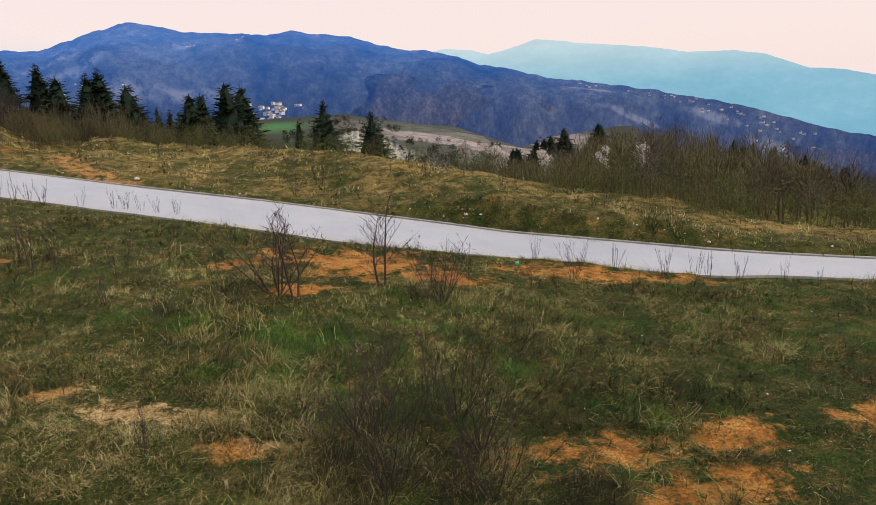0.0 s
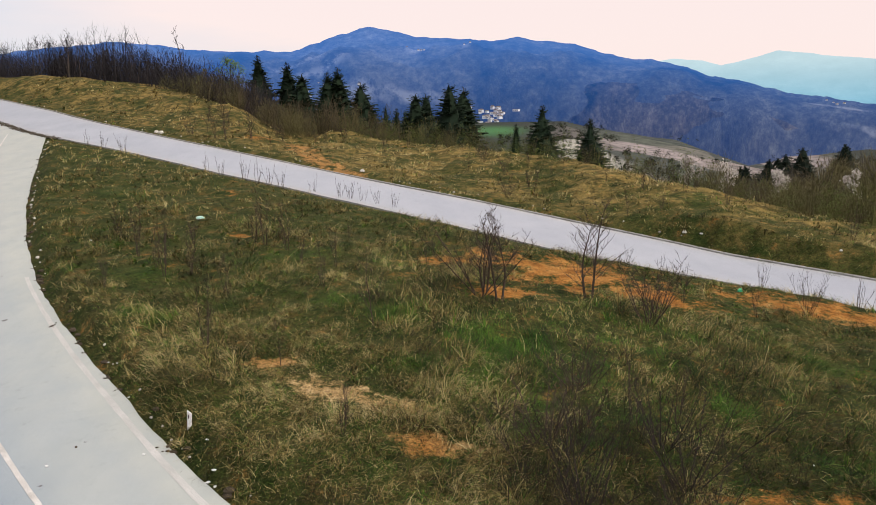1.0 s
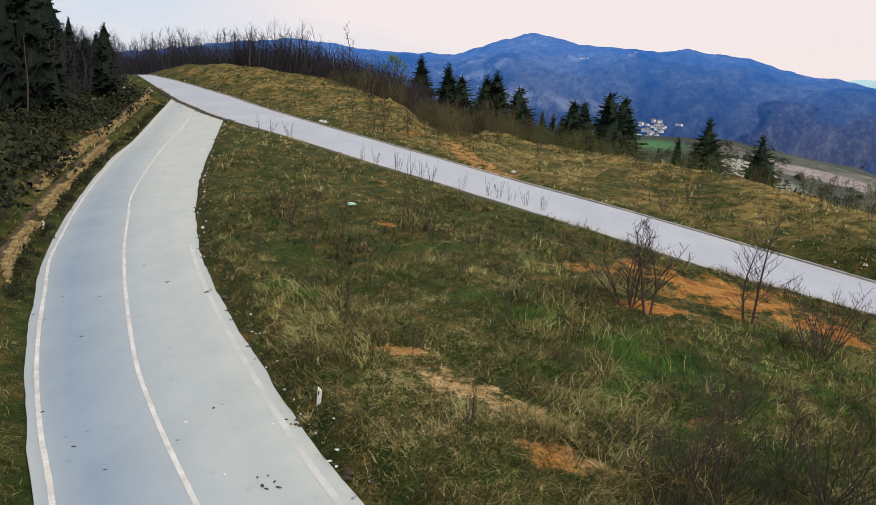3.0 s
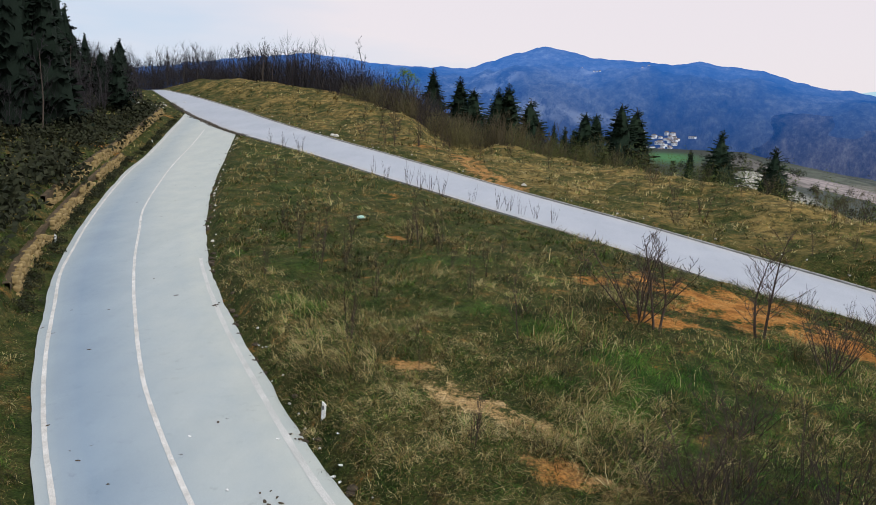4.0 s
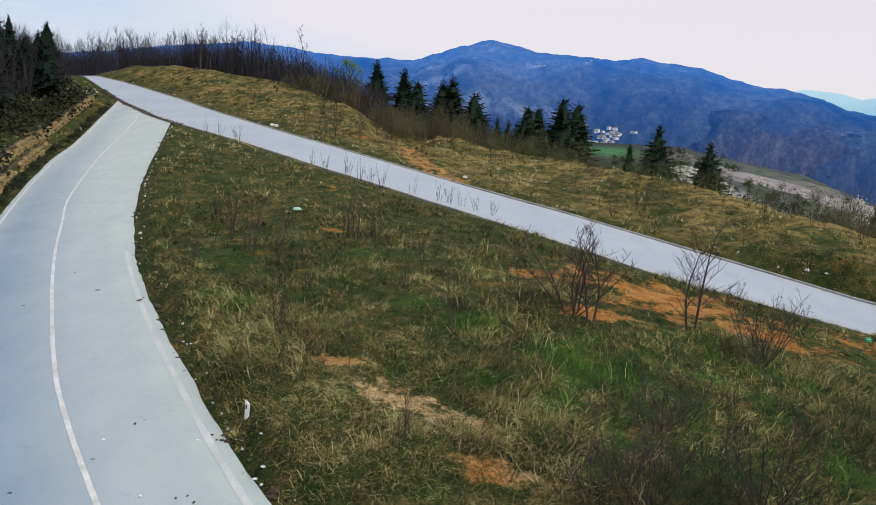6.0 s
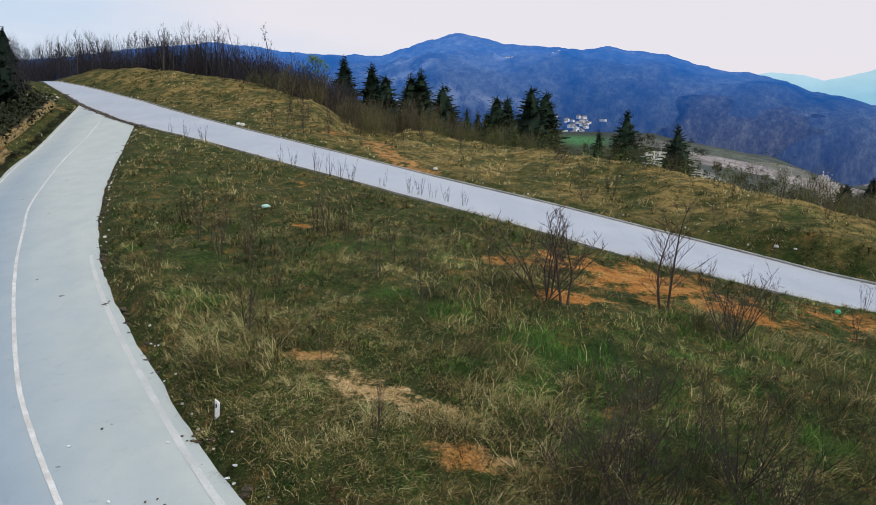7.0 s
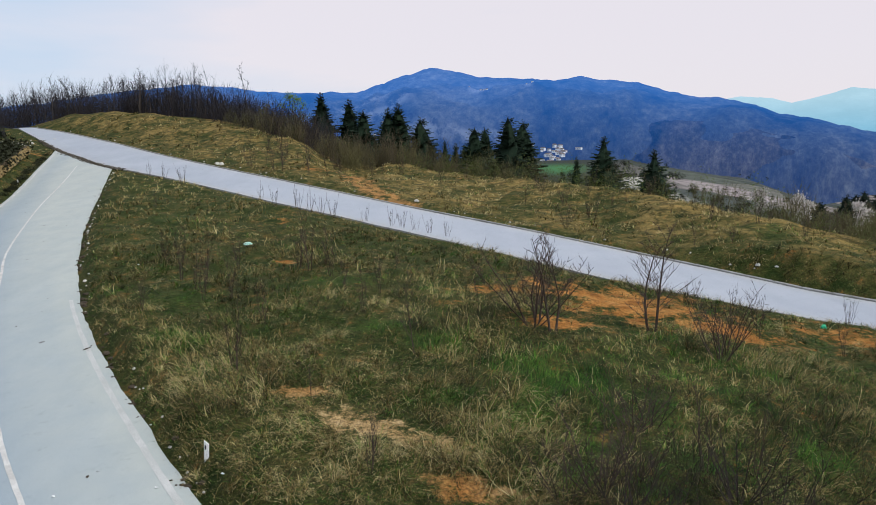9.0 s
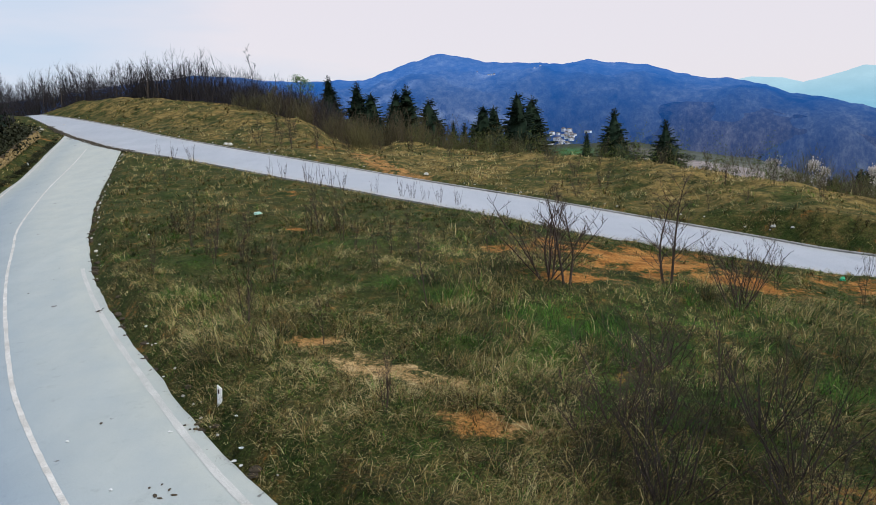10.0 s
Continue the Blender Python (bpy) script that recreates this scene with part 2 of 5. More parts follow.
def hazy_far_woods(name, dark, light, haze_near, haze_far, r_near, r_far, scale, relief=18.0):
    """Wooded slopes kilometres off, emitting the air's haze themselves, more with distance and height."""
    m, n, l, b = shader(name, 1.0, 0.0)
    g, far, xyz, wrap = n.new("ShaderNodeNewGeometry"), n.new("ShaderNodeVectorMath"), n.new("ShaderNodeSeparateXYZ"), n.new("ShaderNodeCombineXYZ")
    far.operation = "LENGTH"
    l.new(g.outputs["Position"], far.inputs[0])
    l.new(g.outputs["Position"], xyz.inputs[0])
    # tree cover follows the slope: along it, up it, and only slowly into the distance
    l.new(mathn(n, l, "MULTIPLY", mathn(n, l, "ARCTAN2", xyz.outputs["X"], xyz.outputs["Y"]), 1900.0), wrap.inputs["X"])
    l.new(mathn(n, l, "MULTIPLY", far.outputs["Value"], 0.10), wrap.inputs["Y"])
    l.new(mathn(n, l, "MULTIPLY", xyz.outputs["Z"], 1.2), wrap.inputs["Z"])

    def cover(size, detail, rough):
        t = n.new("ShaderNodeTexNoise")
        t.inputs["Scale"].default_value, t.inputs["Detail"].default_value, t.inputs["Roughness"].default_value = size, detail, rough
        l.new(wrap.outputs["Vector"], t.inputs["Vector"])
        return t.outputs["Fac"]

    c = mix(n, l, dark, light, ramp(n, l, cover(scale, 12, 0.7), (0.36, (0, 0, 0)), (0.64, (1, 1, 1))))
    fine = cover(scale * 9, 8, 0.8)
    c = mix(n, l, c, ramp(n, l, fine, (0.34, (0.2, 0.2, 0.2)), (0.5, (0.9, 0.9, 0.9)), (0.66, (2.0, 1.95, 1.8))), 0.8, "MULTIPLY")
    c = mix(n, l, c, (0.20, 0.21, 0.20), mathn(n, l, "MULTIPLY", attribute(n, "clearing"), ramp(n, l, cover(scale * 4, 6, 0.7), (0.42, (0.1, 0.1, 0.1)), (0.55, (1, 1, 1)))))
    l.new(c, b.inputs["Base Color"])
    # haze painted as emission: the slope surface glows, most when far and high
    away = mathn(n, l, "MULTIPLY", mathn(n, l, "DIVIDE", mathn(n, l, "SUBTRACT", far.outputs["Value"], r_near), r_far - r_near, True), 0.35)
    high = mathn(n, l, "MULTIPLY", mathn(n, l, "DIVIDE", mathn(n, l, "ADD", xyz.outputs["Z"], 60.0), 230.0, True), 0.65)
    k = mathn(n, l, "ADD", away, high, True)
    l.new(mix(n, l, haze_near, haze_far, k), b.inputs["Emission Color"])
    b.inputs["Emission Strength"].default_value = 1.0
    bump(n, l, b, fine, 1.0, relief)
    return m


m_far1 = hazy_far_woods("hazy_wooded_mountain", (0.002, 0.006, 0.008), (0.092, 0.096, 0.080), (0.010, 0.036, 0.140), (0.040, 0.146, 0.47), 900, 2700, 0.0055)
m_far2 = hazy_far_woods("hazy_brown_spur", (0.003, 0.007, 0.007), (0.125, 0.112, 0.088), (0.008, 0.029, 0.110), (0.032, 0.115, 0.38), 900, 2100, 0.009)
m_far3 = hazy_far_woods("hazy_range", (0.05, 0.06, 0.07), (0.06, 0.07, 0.08), (0.10, 0.38, 0.56), (0.50, 0.66, 0.72), 3000, 5000, 0.0005, 2.0)


# ---- shape of the land ----
CREST_AZ = [-180, -75, -40, -27, -24, -20, -16, -13, -11.5, -10.2, -9.2, -7.5, -5.6, -4, -2, 1, 5, 9.5, 13.6, 17.5, 21, 25, 30, 35, 39, 43, 47, 52, 60, 100, 180]
CREST_R = [60.0, 90.0, 140.0, 125.0, 118.6, 110.0, 100.0, 92.8, 89.6, 86.8, 84.6, 81.8, 81.2, 80.7, 80.0, 77.6, 72.7, 65.4, 60.6, 56.0, 52.3, 48.0, 44.7, 43.4, 42.9, 42.3, 42.0, 42.0, 42.0, 60.0, 60.0]
CREST_UP = [0, 0, 1.9, 2.06, 1.97, 1.47, 1.23, 0.91, 1.18, 0.55, -0.68, -1.59, -1.58, -0.46, -0.2, -0.0, 0.59, 1.58, 2.0, 2.28, 2.33, 2.15, 1.45, 1.11, 0.77, 0.48, 0.19, 0.14, 0.5, 0, 0]
DROP = [0.0, 0.0, 0.0, 0.0, 0.0, 0.0, 2.0, 5.5, 9.2, 12.5, 15.0, 18.8, 22.0, 24.7, 28.0, 29.2, 30.0, 30.0, 30.0, 30.0, 29.1, 28.0, 16.3, 11.4, 10.1, 12.3, 16.0, 22.0, 23.0, 4.0, 0.0]

ROAD1_L = [(14, -10), (4, -3), (-3, 4), (-7.0, 8.9), (-9.6, 12.1), (-11.1, 13.9), (-13.1, 16.5), (-15.2, 19.45), (-17.9, 23.5), (-20.4, 27.3), (-22.6, 31.3), (-25.2, 36.2), (-28.9, 43.8), (-33.2, 53.6), (-37.6, 65.5), (-43.0, 79.5), (-47.0, 90)]
ROAD1_R = [(20, -6), (10, 1), (3.5, 6), (-0.8, 10.1), (-3.1, 12.65), (-5.1, 15.3), (-6.95, 17.95), (-8.92, 20.8), (-10.95, 23.9), (-12.95, 27.1), (-15.3, 31.2), (-18.7, 37.9), (-23.5, 48.9), (-28.5, 61.8), (-32.2, 71.8), (-34.0, 76.5)]
ROAD2_F = [(-88, 142), (-76, 127), (-65.0, 113.5), (-52.5, 103.2), (-40.8, 92.0), (-31.6, 82.0), (-22.5, 72.8), (-12.1, 62.8), (-2.5, 53.6), (5, 47.2), (10.8, 41.8), (16, 37.0), (23.8, 28.9), (26.0, 26.6), (31.4, 22.5), (60, 3)]
ROAD2_N = [(-84, 136), (-72, 121), (-61.8, 108.0), (-53.6, 97.8), (-48.6, 91.4), (-40.0, 81.2), (-33.4, 73.8), (-23.3, 64.6), (-13.1, 54.5), (-5.8, 47.5), (0.6, 41.2), (4.5, 37.4), (8.8, 33), (13.5, 29.6), (17.5, 27.0), (20.2, 24.3), (22.4, 22.6), (27.8, 19.8), (54, 1)]


def spline(pts, step=1.0):
    """A smooth line through pts, in even steps."""
    p = np.array(pts, float)
    p = np.vstack([2 * p[0] - p[1], p, 2 * p[-1] - p[-2]])
    out = []
    for i in range(1, len(p) - 2):
        s = np.linspace(0, 1, 24, endpoint=False)[:, None]
        a, b, c, d = p[i - 1], p[i], p[i + 1], p[i + 2]
        out.append(0.5 * (2 * b + (c - a) * s + (2 * a - 5 * b + 4 * c - d) * s ** 2 + (3 * b - a - 3 * c + d) * s ** 3))
    q = np.vstack(out + [p[-2:-1]])
    run = np.concatenate([[0], np.cumsum(np.hypot(*np.diff(q, axis=0).T))])
    n = max(2, int(run[-1] / step))
    s = np.linspace(0, run[-1], n)
    return np.stack([np.interp(s, run, q[:, 0]), np.interp(s, run, q[:, 1])], 1)


def base(x, y):
    """The gentle slope of the hillside."""
    cx, cy = np.clip(x, -45, 18), np.clip(y, -10, 110)
    z = -0.3918 + 0.0199 * cx + 0.0358 * cy - 0.002168 * cx * cx - 0.002032 * cx * cy + 0.000101 * cy * cy
    return z - 0.055 * np.maximum(x - 18, 0)


def ribbon_distance(x, y, left, right):
    """Metres from a road's surface (0 on it), for flat arrays x and y."""
    a, b = spline(left, 2.0), spline(right, 2.0)
    n = 90
    k = np.linspace(0, 1, n)
    def even(q):
        u = np.linspace(0, 1, len(q))
        return np.stack([np.interp(k, u, q[:, 0]), np.interp(k, u, q[:, 1])], 1)
    a, b = even(a), even(b)
    mid, half = (a + b) / 2, np.hypot(*(a - b).T) / 2
    best = np.full(len(x), 1e9)
    for i in range(n - 1):
        p, d = mid[i], mid[i + 1] - mid[i]
        L = np.hypot(*d)
        s = np.clip(((x - p[0]) * d[0] + (y - p[1]) * d[1]) / (L * L), 0, 1)
        # half width measured across the road
        across = abs((b[i] - a[i])[0] * -d[1] + (b[i] - a[i])[1] * d[0]) / L / 2
        dist = np.hypot(x - p[0] - s * d[0], y - p[1] - s * d[1]) - across
        best = np.minimum(best, dist)
    return np.maximum(best, 0)


def road1_z(x, y):
    k = np.clip((y - 58) / 18, 0, 1)
    return base(x, y) - 0.5 + 0.29 * k * k * (3 - 2 * k)


def road2_z(x, y):
    return base(x, y) - 0.2


def land(x, y, detail=True):
    """Height of the ground."""
    shape = np.shape(x)
    x, y = np.ravel(np.asarray(x, float)), np.ravel(np.asarray(y, float))
    r, az = np.hypot(x, y), np.degrees(np.arctan2(x, y))
    z = base(x, y)
    z = z + 0.45 * np.exp(-((x + 1) / 9) ** 2 - ((y - 26) / 9) ** 2)
    rc, up, drop = np.interp(az, CREST_AZ, CREST_R), np.interp(az, CREST_AZ, CREST_UP), np.interp(az, CREST_AZ, DROP)
    past = np.maximum(r - rc - 3, 0)
    keep = np.interp(az, [-60, -18, -12, 28, 36, 60, 70], [90, 90, 9, 9, 25, 25, 9])
    z = z + up * np.exp(-((r - rc) / np.where(r > rc, keep, 9)) ** 2)
    z = z * np.exp(-past / 300) - drop * (1 - np.exp(-past / 130)) * 1.15
    z = z - np.interp(r, [180, 600, 5000], [0, 1, 1]) - 0.12 * np.maximum(r - 1300, 0)
    z = z - np.interp(az, [14, 18, 22, 25, 29, 36, 45, 60, 75], [0, 10, 18, 27, 48, 70, 150, 210, 0]) * np.interp(r, [170, 420, 900], [0, 0.75, 1])
    # a pale knoll in the valley
    z = z + 13 * np.exp(-((az - 15.2) / 2.9) ** 2 - ((r - 520) / 100) ** 2)
    d1, d2 = ribbon_distance(x, y, ROAD1_L, ROAD1_R), ribbon_distance(x, y, ROAD2_F, ROAD2_N)
    # bank on the uphill side of the curve road
    mid = spline([((a + c) / 2, (b + d) / 2) for (a, b), (c, d) in zip(ROAD1_L, ROAD1_L)], 1.0)
    side = np.full(len(x), -99.0)
    best = np.full(len(x), 1e9)
    for i in range(0, len(mid) - 1, 2):
        j = min(i + 2, len(mid) - 1)
        d = mid[j] - mid[i]
        L = np.hypot(*d) + 1e-9
        s = np.clip(((x - mid[i][0]) * d[0] + (y - mid[i][1]) * d[1]) / (L * L), 0, 1)
        dist = np.hypot(x - mid[i][0] - s * d[0], y - mid[i][1] - s * d[1])
        left = -((x - mid[i][0]) * d[1] - (y - mid[i][1]) * d[0]) / L
        m = dist < best
        best = np.where(m, dist, best)
        side = np.where(m, np.sign(left) * dist, side)
    fade = np.clip((y - 2) / 10, 0, 1)
    bank = np.interp(side, [0, 0.4, 0.95, 1.35, 1.65, 2.15, 11, 40, 120], [0, -0.35, -0.35, 0.25, 0.30, 1.05, 3.6, 5.0, 6.0]) * fade
    bank = bank * np.interp(y, [60, 84, 96, 130], [1, 0.55, 0.12, 0.0])
    w1, w2 = np.clip(d1 / 0.9, 0, 1), np.clip(d2 / np.interp(r, [70, 110], [1.5, 9]), 0, 1)
    w1, w2 = w1 * w1 * (3 - 2 * w1), w2 * w2 * (3 - 2 * w2)
    z = z + bank
    if detail:
        bumps = 0.10 * np.sin(x * 0.9 + 1.3 * np.sin(y * 0.7)) * np.sin(y * 0.8 + 0.6 * np.sin(x * 1.1)) + 0.05 * np.sin(x * 2.3 + y * 1.1) * np.sin(y * 2.1 - x * 0.7)
        mounds = np.sin(x * 0.42 + 1.1 * np.sin(y * 0.33)) * np.sin(y * 0.37 + 1.3 * np.sin(x * 0.29)) + 0.5 * np.sin(x * 1.05 - y * 0.4) * np.sin(y * 0.95 + 0.8 * np.sin(x * 0.7))
        z = z + 0.20 * mounds * np.clip((d2 - 2) / 6, 0, 1) * np.clip((y + 0.9 * x - 55) / 8, 0, 1) * np.clip(2 - r / 90, 0, 1)
        z = z + bumps * np.clip(1.5 - r / 150, 0, 1) * w1 * w2 * np.interp(r, [30, 60], [1, 1.5])
    z = np.where(w1 < 1, z * w1 + (road1_z(x, y) - 0.10) * (1 - w1), z)
    z = np.where(w2 < 1, z * w2 + (road2_z(x, y) - 0.10) * (1 - w2), z)
    return z.reshape(shape)


# ---- the ground ----
def inside(x, y, spots):
    """How far points lie inside soft ellipses (x, y, half length, half width, turn)."""
    v = np.zeros(np.shape(x))
    for cx, cy, a, c, turn in spots:
        k, s = math.cos(radians(turn)), math.sin(radians(turn))
        u, w = ((x - cx) * k + (y - cy) * s) / a, (-(x - cx) * s + (y - cy) * k) / c
        v = np.maximum(v, np.clip(0.95 - 0.62 * np.sqrt(u * u + w * w), 0, 1))
    return v


SOIL = [(7.2, 27.8, 4.6, 2.6, -35), (2.6, 28.4, 2.0, 0.7, 0), (9.9, 24.7, 2.8, 1.0, -30), (4.4, 24.3, 1.6, 0.8, 0), (16.5, 23.8, 4.6, 1.3, -33),
        (-0.8, 16.3, 2.0, 0.62, -28), (1.15, 13.9, 0.95, 0.55, -10), (8.6, 10.6, 2.3, 1.0, -15), (11.6, 10.4, 1.6, 0.8, 0), (15.3, 9.9, 1.6, 0.7, 0),
        (9.4, 8.6, 2.2, 0.9, 0), (-4.6, 59.6, 7.0, 0.8, -69), (-6.2, 61.0, 7.5, 0.8, -69), (-3.0, 55.0, 1.9, 0.8, -40), (-7.6, 68.0, 4.5, 1.3, -72), (-3.0, 18.5, 0.9, 0.4, 0), (-11, 72, 3, 1.2, 20),
        (-37, 56, 2.5, 1.2, 60), (-47, 84, 2, 0.8, 60), (-9.5, 45, 0.9, 0.4, -40), (-7, 34, 0.8, 0.35, -30)]
LUSH = [(3.8, 19.4, 1.5, 0.9, -20), (0.1, 21.9, 1.0, 0.7, 0), (-1.5, 22.8, 0.9, 0.7, 0), (0.7, 17.9, 0.6, 0.5, 0), (2.5, 19.9, 0.9, 0.6, 0), (-9.6, 27.6, 1.3, 0.8, 0),
        (13, 18, 1.2, 0.6, -20), (22, 13, 3, 1.5, -30), (-16, 45, 2.2, 0.9, -45), (-24, 60, 2, 0.8, -50), (-4, 29, 2, 1, 0), (8, 29.9, 0.8, 0.5, 0), (-10, 57, 3, 0.8, -45), (20, 41, 5, 1.5, -40)]


def mesh_object(name, verts, faces, material, parent=None):
    me = bpy.data.meshes.new(name)
    me.from_pydata(verts, [], faces)
    me.materials.append(material)
    ob = new(name, me)
    ob.parent = parent
    return ob


def give(ob, name, values):
    """A number for every vertex, for the material to read."""
    ob.data.attributes.new(name, "FLOAT", "POINT").data.foreach_set("value", np.asarray(values, dtype=np.float32))


def smooth(ob):
    ob.data.polygons.foreach_set("use_smooth", np.ones(len(ob.data.polygons), dtype=bool))
    return ob


azs = np.concatenate([np.arange(-180, -66, 4.0), np.arange(-66, 62, 0.4), np.arange(62, 180, 4.0)])
rads = [1.0]
while rads[-1] < 4900:
    q = rads[-1]
    rads.append(q * (1.25 if q < 6 else 1.0135 if q < 130 else 1.045))
rads = np.array(rads)
RA, AZ = np.meshgrid(rads, np.radians(azs), indexing="ij")
GX, GY = RA * np.sin(AZ), RA * np.cos(AZ)
GZ = land(GX, GY)
rows_n, cols_n = GX.shape
ids = np.arange(rows_n * cols_n).reshape(rows_n, cols_n)
nxt = np.roll(ids, -1, axis=1)
quads = np.stack([ids[:-1], ids[1:], nxt[1:], nxt[:-1]], -1).reshape(-1, 4)[:, ::-1]
gv = np.stack([GX, GY, GZ], -1).reshape(-1, 3)
mid_v = np.array([[0, 0, float(land(np.array([0.0]), np.array([0.0]))[0])]])
caps = [(int(nxt[0, j]), int(ids[0, j]), len(gv)) for j in range(cols_n)]
ground = mesh_object("ground", np.vstack([gv, mid_v]).tolist(), quads.tolist() + caps, m_ground)
smooth(ground)
ax, ay = np.append(GX.ravel(), 0), np.append(GY.ravel(), 0)
ar, aa = np.hypot(ax, ay), np.degrees(np.arctan2(ax, ay))
give(ground, "soil", inside(ax, ay, SOIL))
give(ground, "lush", inside(ax, ay, LUSH))
give(ground, "tan", np.clip(2.0 - np.hypot(ax + 4.5, ay - 60) / 7, 0, 1) * 0.3 + np.clip(1.5 - np.hypot(ax + 1.2, (ay - 16.8)) / 2.6, 0, 1) + np.clip(1.2 - np.hypot(ax - 1.9, ay - 13.9) / 0.9, 0, 1) * 0.8)
beyond = (ay - np.interp(ax, [p[0] for p in ROAD2_F], [p[1] for p in ROAD2_F])) / 6
give(ground, "dry", np.clip(beyond, 0, 1) * np.clip((200 - ar) / 60, 0, 1))
give(ground, "valley", np.clip((ar - 170) / 80, 0, 1))
give(ground, "field", np.clip(1.6 - np.abs(aa - 25) / 9, 0, 1) * np.clip((ar - 380) / 80, 0, 1) * np.clip((1150 - ar) / 120, 0, 1))
give(ground, "knoll", np.clip(1.5 - np.hypot((aa - 15.9) / 3.4, (ar - 480) / 100), 0, 1))
give(ground, "meadow", np.clip(1.3 - np.hypot((aa - 8.8) / 2.4, (ar - 900) / 130), 0, 1))
tagged(ground, "rough grassy hillside with bare ochre soil patches", "ground", kind="structure")


# ---- roads ----
def even(line, n):
    q = spline(line, 0.5)
    u = np.concatenate([[0], np.cumsum(np.hypot(*np.diff(q, axis=0).T))])
    s = np.linspace(0, u[-1], n)
    return np.stack([np.interp(s, u, q[:, 0]), np.interp(s, u, q[:, 1])], 1)


def road(name, left, right, height, material, n, across, label, ragged=0.0, lane=0.0):
    """A slab between two edges, with ragged sides."""
    a, c = even(left, n), even(right, n)
    verts, dust = [], []
    rnd = np.random.RandomState(5)
    wob = np.convolve(rnd.randn(n + 8), np.ones(5) / 5, "same")[:n] * ragged
    wob2 = np.convolve(rnd.randn(n + 8), np.ones(3) / 3, "same")[:n] * ragged
    for i in range(n):
        d = (c[i] - a[i]) / np.hypot(*(c[i] - a[i]))
        for j in range(across + 1):
            k = j / across
            p = a[i] * (1 - k) + c[i] * k
            if j == 0:
                p = p + d * wob[i]
            if j == across:
                p = p + d * wob2[i]
            verts.append((p[0], p[1], float(height(p[0], p[1]))))
            dust.append(min(1.0, max(0.0, 1 - min(k, 1 - k) * 7) * 0.7 + lane * min(max((k - 0.22) / 0.42, 0), 1) + 0.9 * lane * min(max((p[1] - 28) / 40, 0), 1)))
    w = across + 1
    faces = [(i * w + j, i * w + j + 1, (i + 1) * w + j + 1, (i + 1) * w + j) for i in range(n - 1) for j in range(across)]
    top = len(verts)
    for i in range(n):
        for j in (0, across):
            x, y, z = verts[i * w + j]
            verts.append((x, y, z - 0.16))
            dust.append(1.0)
    for i in range(n - 1):
        p, q = i * w, (i + 1) * w
        faces.append((p, q, top + 2 * i + 2, top + 2 * i))
        faces.append((p + across, top + 2 * i + 1, top + 2 * i + 3, q + across))
    ob = mesh_object(name, verts, faces, material)
    give(ob, "dust", dust)
    return tagged(ob, label, "road", kind="structure")


road("road", ROAD1_L, ROAD1_R, road1_z, m_road1, 190, 10, "pale dusty asphalt road curving uphill", 0.10, 0.75)
road("road", ROAD2_F, ROAD2_N, lambda x, y: road2_z(x, y) + 0.012, m_road2, 220, 8, "light grey asphalt road running across the slope", 0.06)


def stripe(line, width, height, offset=0.0, lift=0.008, gaps=(), paint=None):
    """A painted line along a road."""
    q = even(line, 260)
    t = np.gradient(q, axis=0)
    nrm = np.stack([-t[:, 1], t[:, 0]], 1) / np.hypot(*t.T)[:, None]
    verts, faces = [], []
    rnd = random.Random(3)
    for i in range(len(q)):
        for s in (-1, 1):
            p = q[i] + nrm[i] * (offset + s * width / 2 * rnd.uniform(0.85, 1.1))
            verts.append((p[0], p[1], float(height(p[0], p[1])) + lift))
    for i in range(len(q) - 1):
        if not any(g0 < i / len(q) < g1 for g0, g1 in gaps):
            faces.append((2 * i, 2 * i + 1, 2 * i + 3, 2 * i + 2))
    return tagged(mesh_object("road_marking", verts, faces, paint or m_paint), "worn white painted line on the asphalt", "road marking", kind="structure")


CENTRE = [(12, -3), (4.5, 2.5), (-1, 7), (-4.5, 10.2), (-6.5, 12.5), (-8.45, 14.9), (-10.35, 17.4), (-11.9, 19.7), (-13.7, 22.5), (-15.7, 25.7), (-18.2, 29.9), (-21.05, 35.05), (-24.0, 40.5), (-27.9, 49.4), (-31.2, 57.7), (-34.7, 68.0), (-37.2, 75.0)]
stripe(CENTRE, 0.12, road1_z)
stripe(ROAD1_L, 0.12, road1_z, -0.30)
stripe(ROAD1_R, 0.16, road1_z, 0.34, gaps=[(0.50, 1.0)], paint=m_faint)



